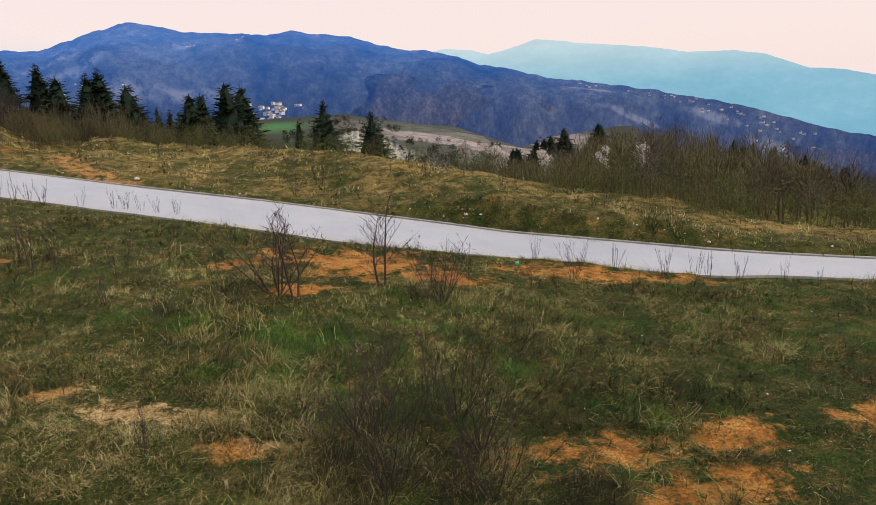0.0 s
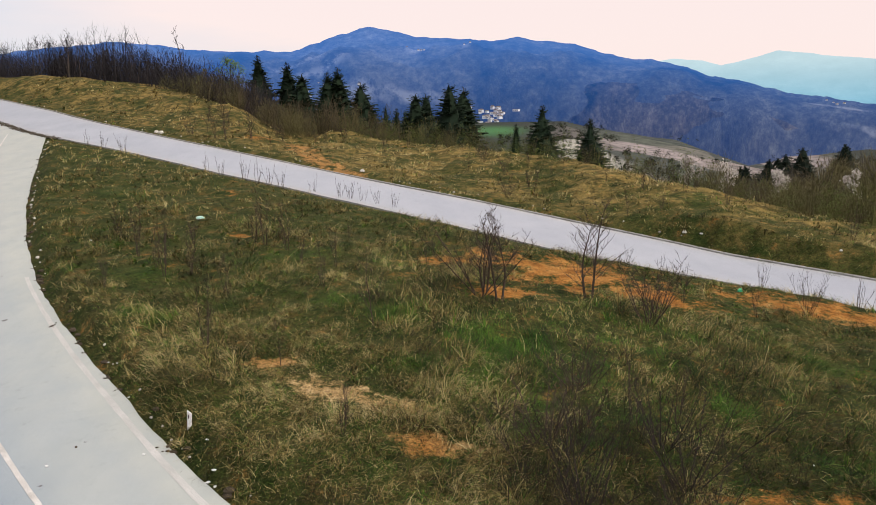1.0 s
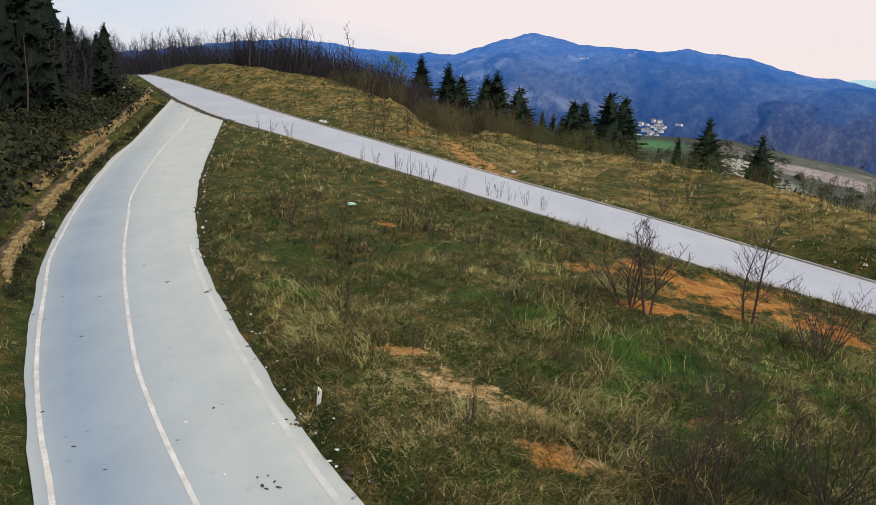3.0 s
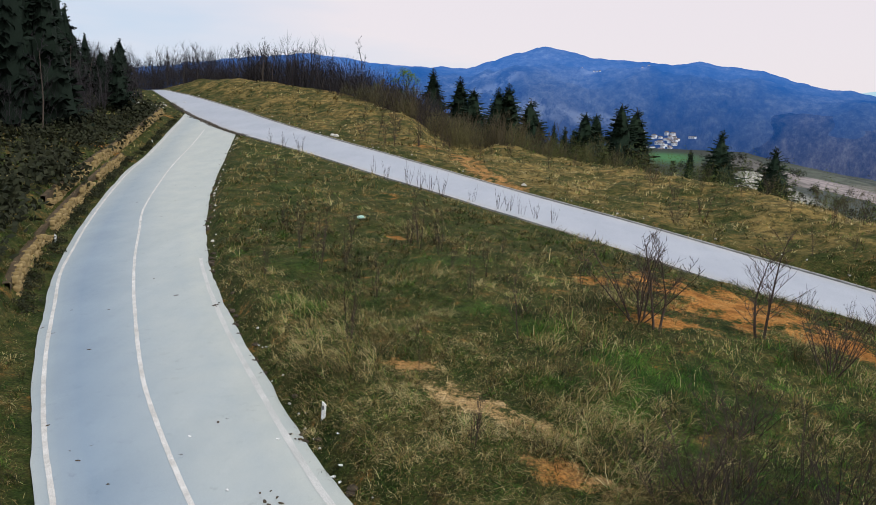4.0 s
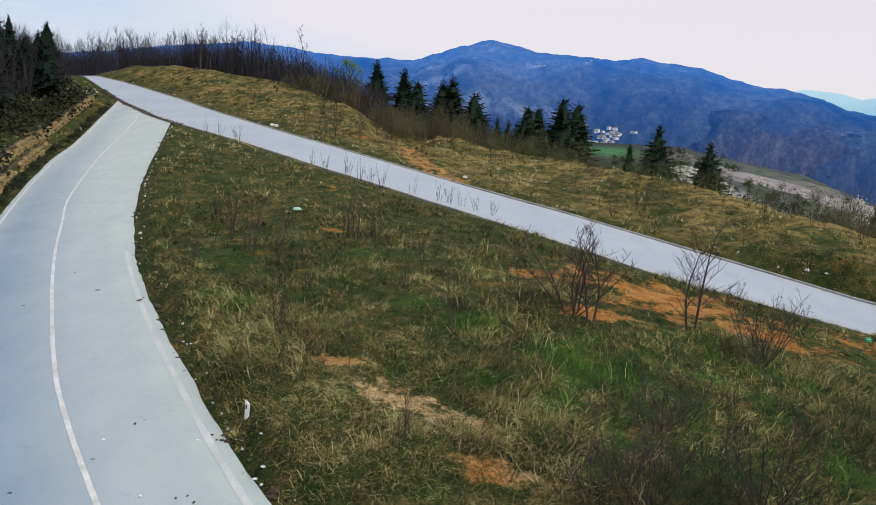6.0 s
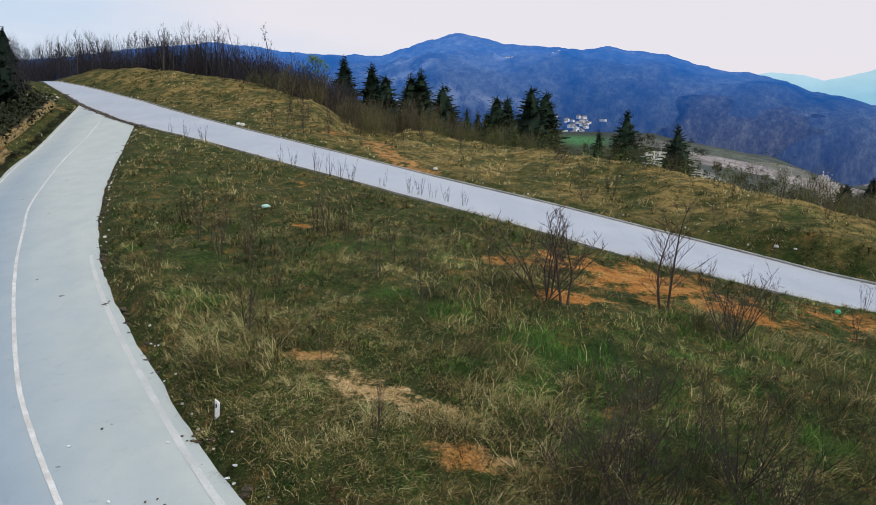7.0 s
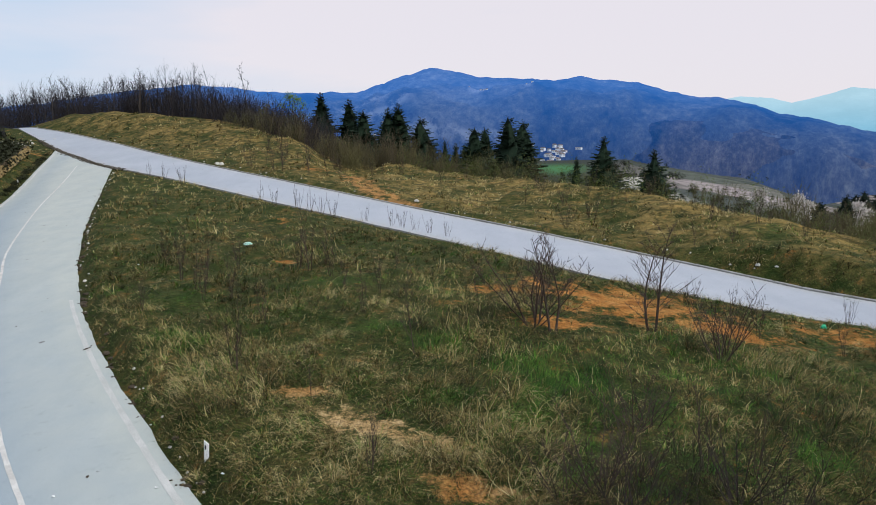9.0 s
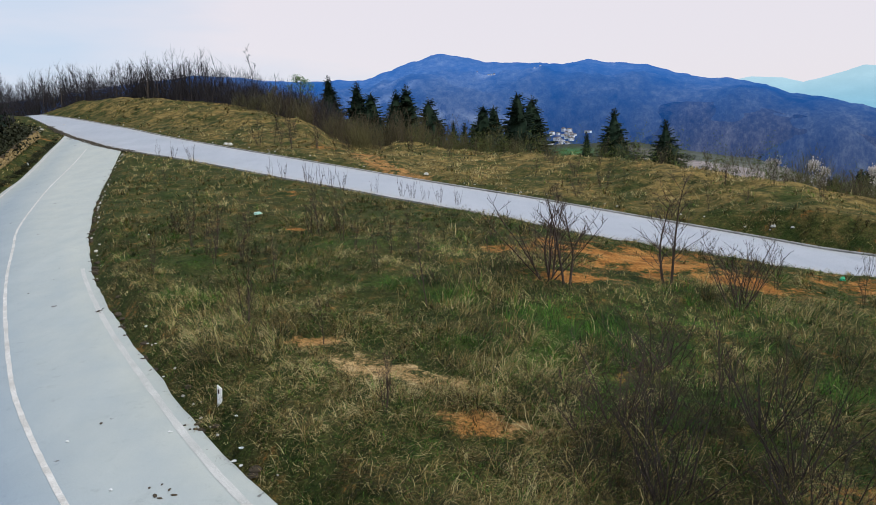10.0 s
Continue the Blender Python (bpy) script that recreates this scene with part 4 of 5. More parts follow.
# ---- mountains and the valley ----
def slope(name, az_el, r_sky, r_foot, z_foot, material, seed, label, rough=1.0, hump=0.75, clear=()):
    """A range that rises from its foot to a skyline given as heading and rise."""
    a0, a1 = az_el[0][0], az_el[-1][0]
    az = np.arange(a0, a1 + 0.01, 0.22)
    k = np.linspace(-0.25, 1.3, 74)
    el = np.interp(az, [p[0] for p in az_el], [p[1] for p in az_el])
    rs = np.interp(az, [p[0] for p in r_sky], [p[1] for p in r_sky])
    rf = rs * r_foot
    top = 7.2 + el * rs
    foot = np.minimum(z_foot, top - 70)
    verts, att = [], []
    for i, a in enumerate(az):
        ra = radians(float(a))
        for kk in k:
            c = min(max(kk, 0.0), 1.0)
            r = rf[i] + (rs[i] - rf[i]) * kk
            u = c if kk <= 1 else 1 - (kk - 1) * 1.1
            x, y = r * math.sin(ra), r * math.cos(ra)
            h = (noise.ridged_multi_fractal(Vector((ra * 1900 / 430 + seed, r / 1500, 0.3)), 0.9, 2.1, 6, 1.0, 1.6) - 1.2) * 0.15 * rough * math.sin(math.pi * min(u, 1) ** 0.8) if 0 < kk < 1 else 0
            ridge = noise.fractal(Vector((a * 0.9 + seed, 1.7, 0)), 1.0, 2.0, 5) * 0.0016 * rs[i] * rough * c ** 6 + noise.noise(Vector((float(a) * 9.0, seed, 0))) * 0.0007 * rs[i] * c ** 8
            z = foot[i] + (top[i] - foot[i]) * (u ** hump) + h * (top[i] - foot[i]) + ridge
            if kk < 0:
                z = foot[i] + kk * 160
            verts.append((x, y, z))
            att.append(max([0.0] + [1 - math.hypot((a - ca) / cw, (kk - ck) / ch) for ca, ck, cw, ch in clear]))
    n = len(k)
    faces = [(i * n + j, (i + 1) * n + j, (i + 1) * n + j + 1, i * n + j + 1) for i in range(len(az) - 1) for j in range(n - 1)]
    ob = smooth(mesh_object(name, verts, faces, material))
    give(ob, "clearing", np.clip(np.array(att) * 2.2, 0, 1))
    tagged(ob, label, "mountain", kind="structure")

    def spot(a, kk):
        i, j = int(round((a - a0) / 0.22)), int(round((kk + 0.25) / (1.55 / 73)))
        return Vector(verts[min(max(i, 0), len(az) - 1) * n + min(max(j, 0), n - 1)])
    return spot


SKYLINE = [(-75, 0.01), (-45, 0.025), (-30, 0.045), (-24, 0.062), (-18.9, 0.0715), (-16, 0.067), (-13.9, 0.0622), (-10.5, 0.0605), (-6.7, 0.0600), (-5.8, 0.0655), (-3.7, 0.077), (-1.6, 0.0885), (-0.8, 0.092), (0.1, 0.088), (2, 0.081),
           (3.5, 0.0764), (6.4, 0.0732), (8.4, 0.071), (10.4, 0.0743), (12, 0.070), (14.7, 0.0629), (16.6, 0.0525), (18.5, 0.044), (20.4, 0.0415), (22.7, 0.030), (24.4, 0.019), (26.7, 0.011), (29.7, -0.004), (33, -0.012),
           (38.7, -0.0304), (42.5, -0.0453), (46.2, -0.0633), (50, -0.085), (58, -0.115), (75, -0.13)]
main_spot = slope("backdrop_mountain", SKYLINE, [(-75, 3000), (20, 3000), (33, 2300), (45, 1500), (75, 900)], 0.38, -45, m_far1, 3.0, "wooded mountain range beyond the valley, with blue haze painted on", 1.3, 0.8,
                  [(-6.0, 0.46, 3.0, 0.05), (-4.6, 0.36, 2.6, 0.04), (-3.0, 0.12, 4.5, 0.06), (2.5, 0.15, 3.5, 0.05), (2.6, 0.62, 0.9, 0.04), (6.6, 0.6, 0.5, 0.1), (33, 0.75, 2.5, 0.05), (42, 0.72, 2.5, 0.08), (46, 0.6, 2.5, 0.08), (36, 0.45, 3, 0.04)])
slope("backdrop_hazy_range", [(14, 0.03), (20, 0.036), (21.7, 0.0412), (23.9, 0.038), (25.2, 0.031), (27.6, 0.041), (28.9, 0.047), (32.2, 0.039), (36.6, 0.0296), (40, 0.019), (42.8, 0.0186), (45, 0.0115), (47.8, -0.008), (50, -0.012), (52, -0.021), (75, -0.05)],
      [(14, 4600), (75, 4600)], 0.75, -500, m_far3, 9.0, "mountain range on the horizon, pale with painted haze", 0.5, 0.9)
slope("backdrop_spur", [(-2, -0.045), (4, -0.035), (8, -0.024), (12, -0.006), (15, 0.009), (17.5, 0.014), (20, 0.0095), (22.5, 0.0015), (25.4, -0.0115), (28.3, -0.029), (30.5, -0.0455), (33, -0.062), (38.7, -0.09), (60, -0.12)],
      [(-2, 1500), (8, 1700), (17, 1700), (30, 1350), (60, 1000)], 0.62, -50, m_far2, 14.0, "nearer brown wooded spur above the valley fields, with blue haze painted on", 1.3, 0.8)


def house(name, seed, w, d, h, roof_h, label, group):
    """A small house: walls, pitched roof, windows."""
    ob = thing(name, 0, 0, 0, label, "house", group)
    bm = bmesh.new()
    box(bm, w, d, h + 2, Matrix.Translation((0, 0, -2)), 0.05)
    part("wall", bm, m_wall_w, ob)
    v = [(-w / 2 - .5, -d / 2 - .5, h), (w / 2 + .5, -d / 2 - .5, h), (w / 2 + .5, d / 2 + .5, h), (-w / 2 - .5, d / 2 + .5, h), (-w / 2 - .5, 0, h + roof_h), (w / 2 + .5, 0, h + roof_h)]
    raw("roof", v, [(0, 1, 5, 4), (2, 3, 4, 5), (1, 2, 5), (3, 0, 4), (3, 2, 1, 0)], m_roof, ob)
    for i in range(3):
        for s in range(max(1, int(h // 3))):
            bm = bmesh.new()
            box(bm, 1.4, 0.12, 1.5, Matrix.Translation((-w / 3 + i * w / 3, -d / 2, 1.0 + s * 2.9)))
            part("window", bm, m_pane, ob)
    return ob


HOUSES = [house("house", 1, 11, 9, 6, 3.2, "white rendered house with a tiled roof", "village houses"), house("house", 2, 14, 9, 8.0, 1.8, "long white block of a house in the village", "village houses"), house("house", 3, 9, 8, 4, 3.4, "low white cottage with a tiled roof", "village houses")]
rnd = random.Random(11)
for i in range(34):
    p, back = main_spot(8.6 + rnd.gauss(0, 0.75), rnd.uniform(0.006, 0.050)), rnd.uniform(-22, 45)
    put(HOUSES[1 if i % 5 == 0 else rnd.choice((0, 2))], p.x + rnd.uniform(-9, 9), p.y + back, rnd.uniform(0.35, 0.65), rnd.uniform(-60, 60), z=p.z + 0.4 + back * 0.22, wide=rnd.uniform(0.4, 0.75))
for a, kk, cnt, sp, sk in ((2.6, 0.62, 7, 0.8, 0.03), (-5.5, 0.25, 7, 1.6, 0.05), (-3.5, 0.12, 5, 2, 0.04), (34, 0.88, 6, 2, 0.05), (39, 0.86, 12, 2.2, 0.07), (43, 0.80, 16, 2.2, 0.13), (46.5, 0.74, 14, 2.0, 0.16), (49.5, 0.66, 8, 1.5, 0.14), (6.6, 0.62, 2, 0.3, 0.04)):
    for _ in range(cnt):
        p = main_spot(a + rnd.uniform(-sp, sp), kk + rnd.uniform(-sk, sk))
        put(HOUSES[rnd.choice((0, 2))], p.x, p.y, rnd.uniform(0.34, 0.55), rnd.uniform(-60, 60), z=p.z, wide=rnd.uniform(0.32, 0.55))


# ---- trees ----
FIRS = [fir("fir", 1, 8.0, 2.2, "dark green fir with drooping tiers of branches", "firs", 0.8), fir("fir", 2, 8.0, 2.3, "dark green spreading fir with a ragged crown", "firs", 0.68), fir("fir", 3, 8.0, 1.8, "dark green slim fir tapering to a point", "firs")]
FAR_FIRS = [fir("fir", 4, 8.0, 2.2, "fir crowded in the forest's edge, its needles painted shade-dark", "forest firs", 0.8, 150, m_shade_needle), fir("fir", 5, 8.0, 2.3, "full fir crowded in the forest's edge, its needles painted shade-dark", "forest firs", 0.68, 150, m_shade_needle)]
rnd = random.Random(21)
for i, (x, y, h, k, wd) in enumerate(FIR_AT):
    put(FIRS[k], x, y, h / 8.0 * 1.04, rnd.uniform(0, 360), 0, wide=h / 8.0 * wd * 1.25)
# firs at the forest's edge above the bank, needles painted as if shaded
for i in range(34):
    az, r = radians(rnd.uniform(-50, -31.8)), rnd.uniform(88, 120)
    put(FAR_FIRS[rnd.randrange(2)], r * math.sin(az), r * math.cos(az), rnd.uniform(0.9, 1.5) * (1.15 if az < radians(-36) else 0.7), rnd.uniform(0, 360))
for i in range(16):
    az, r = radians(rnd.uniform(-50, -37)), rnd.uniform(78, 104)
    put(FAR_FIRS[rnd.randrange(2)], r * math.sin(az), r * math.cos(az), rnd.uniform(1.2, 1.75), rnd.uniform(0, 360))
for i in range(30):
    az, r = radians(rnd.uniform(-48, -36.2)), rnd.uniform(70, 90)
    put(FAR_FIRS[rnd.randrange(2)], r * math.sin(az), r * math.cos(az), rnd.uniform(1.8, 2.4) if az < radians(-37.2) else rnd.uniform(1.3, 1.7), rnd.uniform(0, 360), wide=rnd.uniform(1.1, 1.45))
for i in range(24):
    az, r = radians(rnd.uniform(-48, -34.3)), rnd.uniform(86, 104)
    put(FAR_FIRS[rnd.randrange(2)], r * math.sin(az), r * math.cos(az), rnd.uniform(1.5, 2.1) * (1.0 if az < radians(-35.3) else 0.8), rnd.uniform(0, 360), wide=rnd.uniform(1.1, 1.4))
# a belt of firs on the far side of the wooded hill
for i in range(34):
    az, r = radians(rnd.uniform(43.5, 60)), rnd.uniform(125, 160)
    put(FAR_FIRS[rnd.randrange(2)], r * math.sin(az), r * math.cos(az), rnd.uniform(0.5, 0.75), rnd.uniform(0, 360), wide=rnd.uniform(0.8, 1.1))
for i in range(22):
    az, r = radians(rnd.uniform(21.5, 34)), rnd.uniform(150, 182)
    put(FAR_FIRS[1], r * math.sin(az), r * math.cos(az), rnd.uniform(0.95, 1.2), rnd.uniform(0, 360), wide=rnd.uniform(1.4, 2.0))

BARE = [bare_tree("bare_tree", 31 + i, 7.5, 0.08, 3, 3, 0.55, 0.016, m_bark, m_forest_twig, "slender leafless forest tree with grey-brown twigs", "tree", "forest trees") for i in range(4)]
THIN = [bare_shape(131 + i, 7.0, 0.042, 7, 2.6, 30, 0.55, 0.017) for i in range(4)]
SCRUB = [leafy_shape(161 + i, 1.3, 1.1, 48, 0.17) for i in range(4)]
BRUSH = [bare_shape(151 + i, 3.6, 0.017, 10, 1.3, 14, 0.55, 0.012) for i in range(4)]
BUDDING = [leafy_shape(171 + i, 0.9, 2.6, 110, 0.050) for i in range(4)]
rnd = random.Random(31)


def in_belt(az0, az1, near, far, power=1.0):
    """A random place behind the crest."""
    az = rnd.uniform(az0, az1)
    r = float(np.interp(az, CREST_AZ, CREST_R)) + near + rnd.random() ** power * (far - near)
    return az, r * math.sin(radians(az)), r * math.cos(radians(az))


for i in range(95):
    az, x, y = in_belt(-48, -11.5, 4, 20)
    put(rnd.choice(BARE), x, y, rnd.uniform(0.48, 0.74) * (1.1 if -24 < az < -18 else 0.7 if az > -17 else 1.0), rnd.uniform(0, 360))
far_trees = []
for i in range(140):
    az, x, y = in_belt(-52, -11, 7, 60, 1.5)
    far_trees.append((x, y, rnd.uniform(0.75, 1.12) * (1.15 if -24 < az < -18 else 0.68 if az > -17 else 1.0)))
def in_forest():
    """A random place in the forest above the bank, clear of both roads."""
    while True:
        az, r = radians(rnd.uniform(-50, -27)), rnd.uniform(66, 150)
        x, y = r * math.sin(az), r * math.cos(az)
        lim = np.interp(y, [p[1] for p in ROAD1_L], [p[0] for p in ROAD1_L]) - 7 if y < 96 else np.interp(y, [p[1] for p in ROAD2_N[::-1]], [p[0] for p in ROAD2_N[::-1]]) - 5
        if x < lim:
            return x, y


for i in range(80):
    far_trees.append((*in_forest(), rnd.uniform(0.7, 1.15)))
for i in range(16):
    put(rnd.choice(BARE), *in_forest(), rnd.uniform(0.7, 1.0), rnd.uniform(0, 360))
woods("woods", THIN, far_trees, m_forest_twig, "dense leafless woods darkening the hilltop")
under = [(*in_forest(), rnd.uniform(0.6, 1.2)) for i in range(180)]
for i in range(220):
    az, x, y = in_belt(-35, -9, 6, 34)
    under.append((x, y, rnd.uniform(0.6, 1.15)))
woods("undergrowth", [twiggy_shape(201 + i, 2.2, 4.8, 420, 1.1, 0.021) for i in range(4)], under, m_forest_twig, "dark tangle of fine twigs filling the hilltop woods")
# the single tree on the crest
put(BARE[0], -27.8, 105.7, 1.0, 40)
# wooded hill
HILL = [bare_tree("bare_tree", 61 + i, 6.5, 0.09, 3, 3, 0.75, 0.022, m_bark, m_thicket, "leafless tree with a rounded brown crown of fine twigs", "tree", "trees on the wooded hill", m_bud if i == 2 else None, 0.06, 1) for i in range(4)]
for i in range(20):
    az, x, y = in_belt(26, 60, 12, 44)
    put(rnd.choice(HILL), x, y, rnd.uniform(0.45, 0.75), rnd.uniform(0, 360))
for i in range(30):
    az, x, y = in_belt(13, 30, 8, 45)
    put(rnd.choice(HILL), x, y, rnd.uniform(0.4, 0.7), rnd.uniform(0, 360))
far_trees = []
for i in range(230):
    az, x, y = in_belt(24, 62, 12, 150)
    far_trees.append((x, y, rnd.uniform(0.8, 1.2)))
CROWN = [round_shape(301 + i, 1.9, 5.6, 1.0, 430, 0.85, 0.024) for i in range(5)]
near_crowns = []
for i in range(210):
    az, x, y = in_belt(17, 62, 6, 40)
    near_crowns.append((x, y, rnd.uniform(0.38, 0.72) * float(np.interp(az, [17, 24, 34, 39, 44, 62], [0.75, 0.9, 1.1, 1.2, 1.0, 0.9]))))
woods("woods", CROWN, far_trees[:110], m_thicket, "brown leafless woods covering the hill")
woods("woods", CROWN, far_trees[110:180] + near_crowns[:90], m_budding, "olive-brown woods on the hill coming into bud")
woods("woods", CROWN, far_trees[180:] + near_crowns[90:150], m_grey_twig, "grey-brown leafless trees among the hill's woods")
woods("budding_woods", CROWN, near_crowns[150:], m_spring_twig, "hillside trees flushed with first yellow-green leaf")
slope_trees = []
for i in range(190):
    az, r = radians(rnd.uniform(17, 52)), rnd.uniform(150, 420)
    slope_trees.append((r * math.sin(az), r * math.cos(az), rnd.uniform(0.8, 1.4)))
woods("woods", CROWN, slope_trees[:110], m_thicket, "brown leafless woods on the slope down to the valley")
woods("woods", CROWN, slope_trees[110:], m_grey_twig, "grey-brown leafless woods on the slope down to the valley")
valley_trees = []
for i in range(800):
    az, r = radians(rnd.uniform(9, 44)), rnd.uniform(430, 1050)
    if noise.noise(Vector((r * 0.012, az * 9, 0.5))) > -0.02:
        valley_trees.append((r * math.sin(az), r * math.cos(az), rnd.uniform(0.9, 2.0)))
for i in range(12):
    for j in range(7):
        az, r = radians(12.6 + i * 0.5 + rnd.gauss(0, 0.05)), 430 + j * 22 + rnd.gauss(0, 4)
        valley_trees.append((r * math.sin(az), r * math.cos(az), rnd.uniform(0.6, 1.0)))
woods("orchard", [leafy_shape(181 + i, 1.9, 3.4, 34, 0.40) for i in range(3)], valley_trees, m_scrub, "dotted dark trees and hedges in the valley fields")
BLOOM = bare_tree("blossom_tree", 71, 5.0, 0.08, 3, 3, 0.5, 0.014, m_bark, m_thicket, "small tree covered in white blossom", "tree", "blossom trees", m_bloom, 0.10, 5, leaf_name="blossom")
for x, y, h in BLOOM_AT:
    put(BLOOM, x, y, h / 5.0 * 0.95, rnd.uniform(0, 360), wide=h / 5.0 * 0.85)
GREEN = bare_tree("willow_tree", 72, 7.0, 0.10, 3, 4, 0.5, 0.014, m_bark, m_thicket, "tree with fresh light green leaves", "tree", "", m_leaf, 0.10, 3)
put(GREEN, *GREEN_AT[:2], GREEN_AT[2] / 7.0, 20, wide=GREEN_AT[2] / 7.0 * 1.5)

# thicket behind the crest
SHRUB = [bare_tree("shrub", 81 + i, 3.6, 0.024, 2, 3, 0.45, 0.013, m_thicket, m_thicket, "tall leafless thicket shrub with many upright brown stems", "shrub", "thicket shrubs", m_bud if i == 1 else None, 0.05, 1, stems=7) for i in range(3)]
rnd = random.Random(41)
brush = []
for i in range(25):
    az, x, y = in_belt(-14, 0.5, 3, 9)
    put(rnd.choice(SHRUB), x, y, rnd.uniform(0.6, 1.15), rnd.uniform(0, 360))
for i in range(90):
    az, x, y = in_belt(-15, 1, 4, 30)
    brush.append((x, y, rnd.uniform(0.85, 1.5)))
for i in range(18):
    az, x, y = in_belt(0.5, 36, 3, 10)
    put(SHRUB[rnd.choice((0, 1, 1, 2))], x, y, rnd.uniform(0.4, 0.7), rnd.uniform(0, 360))
for i in range(40):
    az, x, y = in_belt(0.5, 60, 5, 22)
    brush.append((x, y, rnd.uniform(0.35, 0.75)))
budding = []
for i in range(230):
    az, x, y = in_belt(-3, 60, 1, 16)
    budding.append((x, y, rnd.uniform(0.5, 1.15)))
for i in range(40):
    az, x, y = in_belt(-3, 36, -14, 3, 0.5)
    budding.append((x, y, rnd.uniform(0.22, 0.5)))
for i in range(60):
    az = rnd.uniform(-54, -30)
    r = rnd.uniform(62, 100)
    x, y = r * math.sin(radians(az)), r * math.cos(radians(az))
    if x < -39 - (y - 60) * 0.42 - 7:
        brush.append((x, y, rnd.uniform(0.5, 1.0)))
scrub = []
for i in range(620):
    k = rnd.randrange(230, 575)
    p = even(ROAD1_L, 600)[k]
    q = even(ROAD1_L, 600)[k + 1] - p
    ditch = i % 3 == 0
    d = rnd.uniform(0.35, 0.9) if ditch else 2.4 + rnd.random() ** 1.4 * 24
    x, y = p[0] - q[1] / np.hypot(*q) * d, p[1] + q[0] / np.hypot(*q) * d
    scrub.append((x, y, rnd.uniform(0.16, 0.34) if ditch else rnd.uniform(0.5, 1.4)))
woods("scrub", SCRUB, scrub, m_scrub, "dark green low scrub on the bank above the wall")
woods("budding_brush", BUDDING, budding, m_spring, "brush just coming into thin yellow-green leaf")
fuzz = []
for i in range(260):
    az, x, y = in_belt(-16, 46, 2, 24)
    fuzz.append((x, y, rnd.uniform(0.6, 1.25) * (1 if az < 10 else 0.75)))
woods("thicket", [twiggy_shape(221 + i, 1.2, 2.5, 300, 0.8, 0.011) for i in range(4)], fuzz, m_budding, "dense brown thicket of fine twigs behind the crest")
woods("brushwood", BRUSH, brush, m_thicket, "leafless brown brushwood along the crest and bank")

# saplings in the field
SAPLING = [sapling("sapling", 91, 3.0, 1, 0.022, 26, 0.60, 0.0052, m_twig, "slender leafless sapling with fine rising twigs", "field saplings"),
           sapling("sapling", 92, 3.0, 8, 0.015, 11, 0.62, 0.0046, m_twig, "leafless multi-stemmed sapling clump in the grass", "field saplings", 0.62),
           sapling("sapling", 93, 3.0, 3, 0.019, 12, 0.55, 0.0070, m_twig, "thin leafless sapling standing in the grass", "field saplings", 0.2),
           sapling("sapling", 94, 3.0, 2, 0.028, 26, 0.72, 0.0055, m_twig, "leafless sapling with a forked, spreading crown", "field saplings", 0.2)]
for x, y, h, k in SAPLINGS + NEAR_SAPLINGS:
    put(SAPLING[k], x, y, h / 3.0, rnd.uniform(0, 360), rnd.uniform(-4, 4), wide=h / 3.0 * (1.5 if k == 1 else 0.85 if k == 2 else 1.45 if k == 3 else 1.0))
BUSH = [sapling("bush", 111 + i, 2.0, 8 + 2 * i, 0.011, 7, 0.70, 0.0036, m_bush, "bare dark tangled bush in the rough grass", "field bushes", 0.85, "bush") for i in range(2)]
for i, (x, y, h) in enumerate(BUSHES):
    put(BUSH[i % 2], x, y, h / 2.0, rnd.uniform(0, 360), rnd.uniform(-4, 4), wide=h / 2.0 * 1.15)
brambles = []
for i in range(60):
    az, r = radians(rnd.uniform(8, 50)), rnd.uniform(10.0, 15.5)
    x, y = r * math.sin(az), r * math.cos(az)
    if x > 2.2 and inside(x, y, SOIL) < 0.2:
        brambles.append((x, y, rnd.uniform(0.5, 1.1)))
woods("brambles", [twiggy_shape(231 + i, 0.75, 0.6, 110, 0.55, 0.0045) for i in range(4)], brambles, m_bush, "low dark bramble tangle in the grass")
WEED = [sapling("weed", 101 + i, 1.5, 4 + i, 0.008, 3, 0.32, 0.0042, m_twig, "dry thin weed stalks beside the road", "roadside weeds", 0.30, "weed") for i in range(3)]
for i, (x, y, h) in enumerate(WEEDS):
    put(WEED[i % 3], x, y, h / 1.5, rnd.uniform(0, 360), rnd.uniform(-5, 5))

# young growth scattered on the slope beyond the cross road
for i in range(60):
    az, x, y = in_belt(-12, 38, -22, 1, 0.6)
    if float(ribbon_distance(np.array([x]), np.array([y]), ROAD2_F, ROAD2_N)[0]) > 1.5:
        put(SAPLING[rnd.choice((0, 1, 2, 2))], x, y, rnd.uniform(0.3, 0.75), rnd.uniform(0, 360), rnd.uniform(-5, 5))
for x, y, h in ((-14.6, 68.5, 4.4), (-12.8, 71.5, 3.6), (-17.5, 74.0, 3.2), (-20.0, 77.5, 3.0), (-10.5, 69.0, 2.6), (-16.0, 70.5, 2.8), (-18.6, 72.2, 2.4)):
    put(SAPLING[rnd.choice((0, 1, 3))], x, y, h / 3.0, rnd.uniform(0, 360), rnd.uniform(-4, 4))

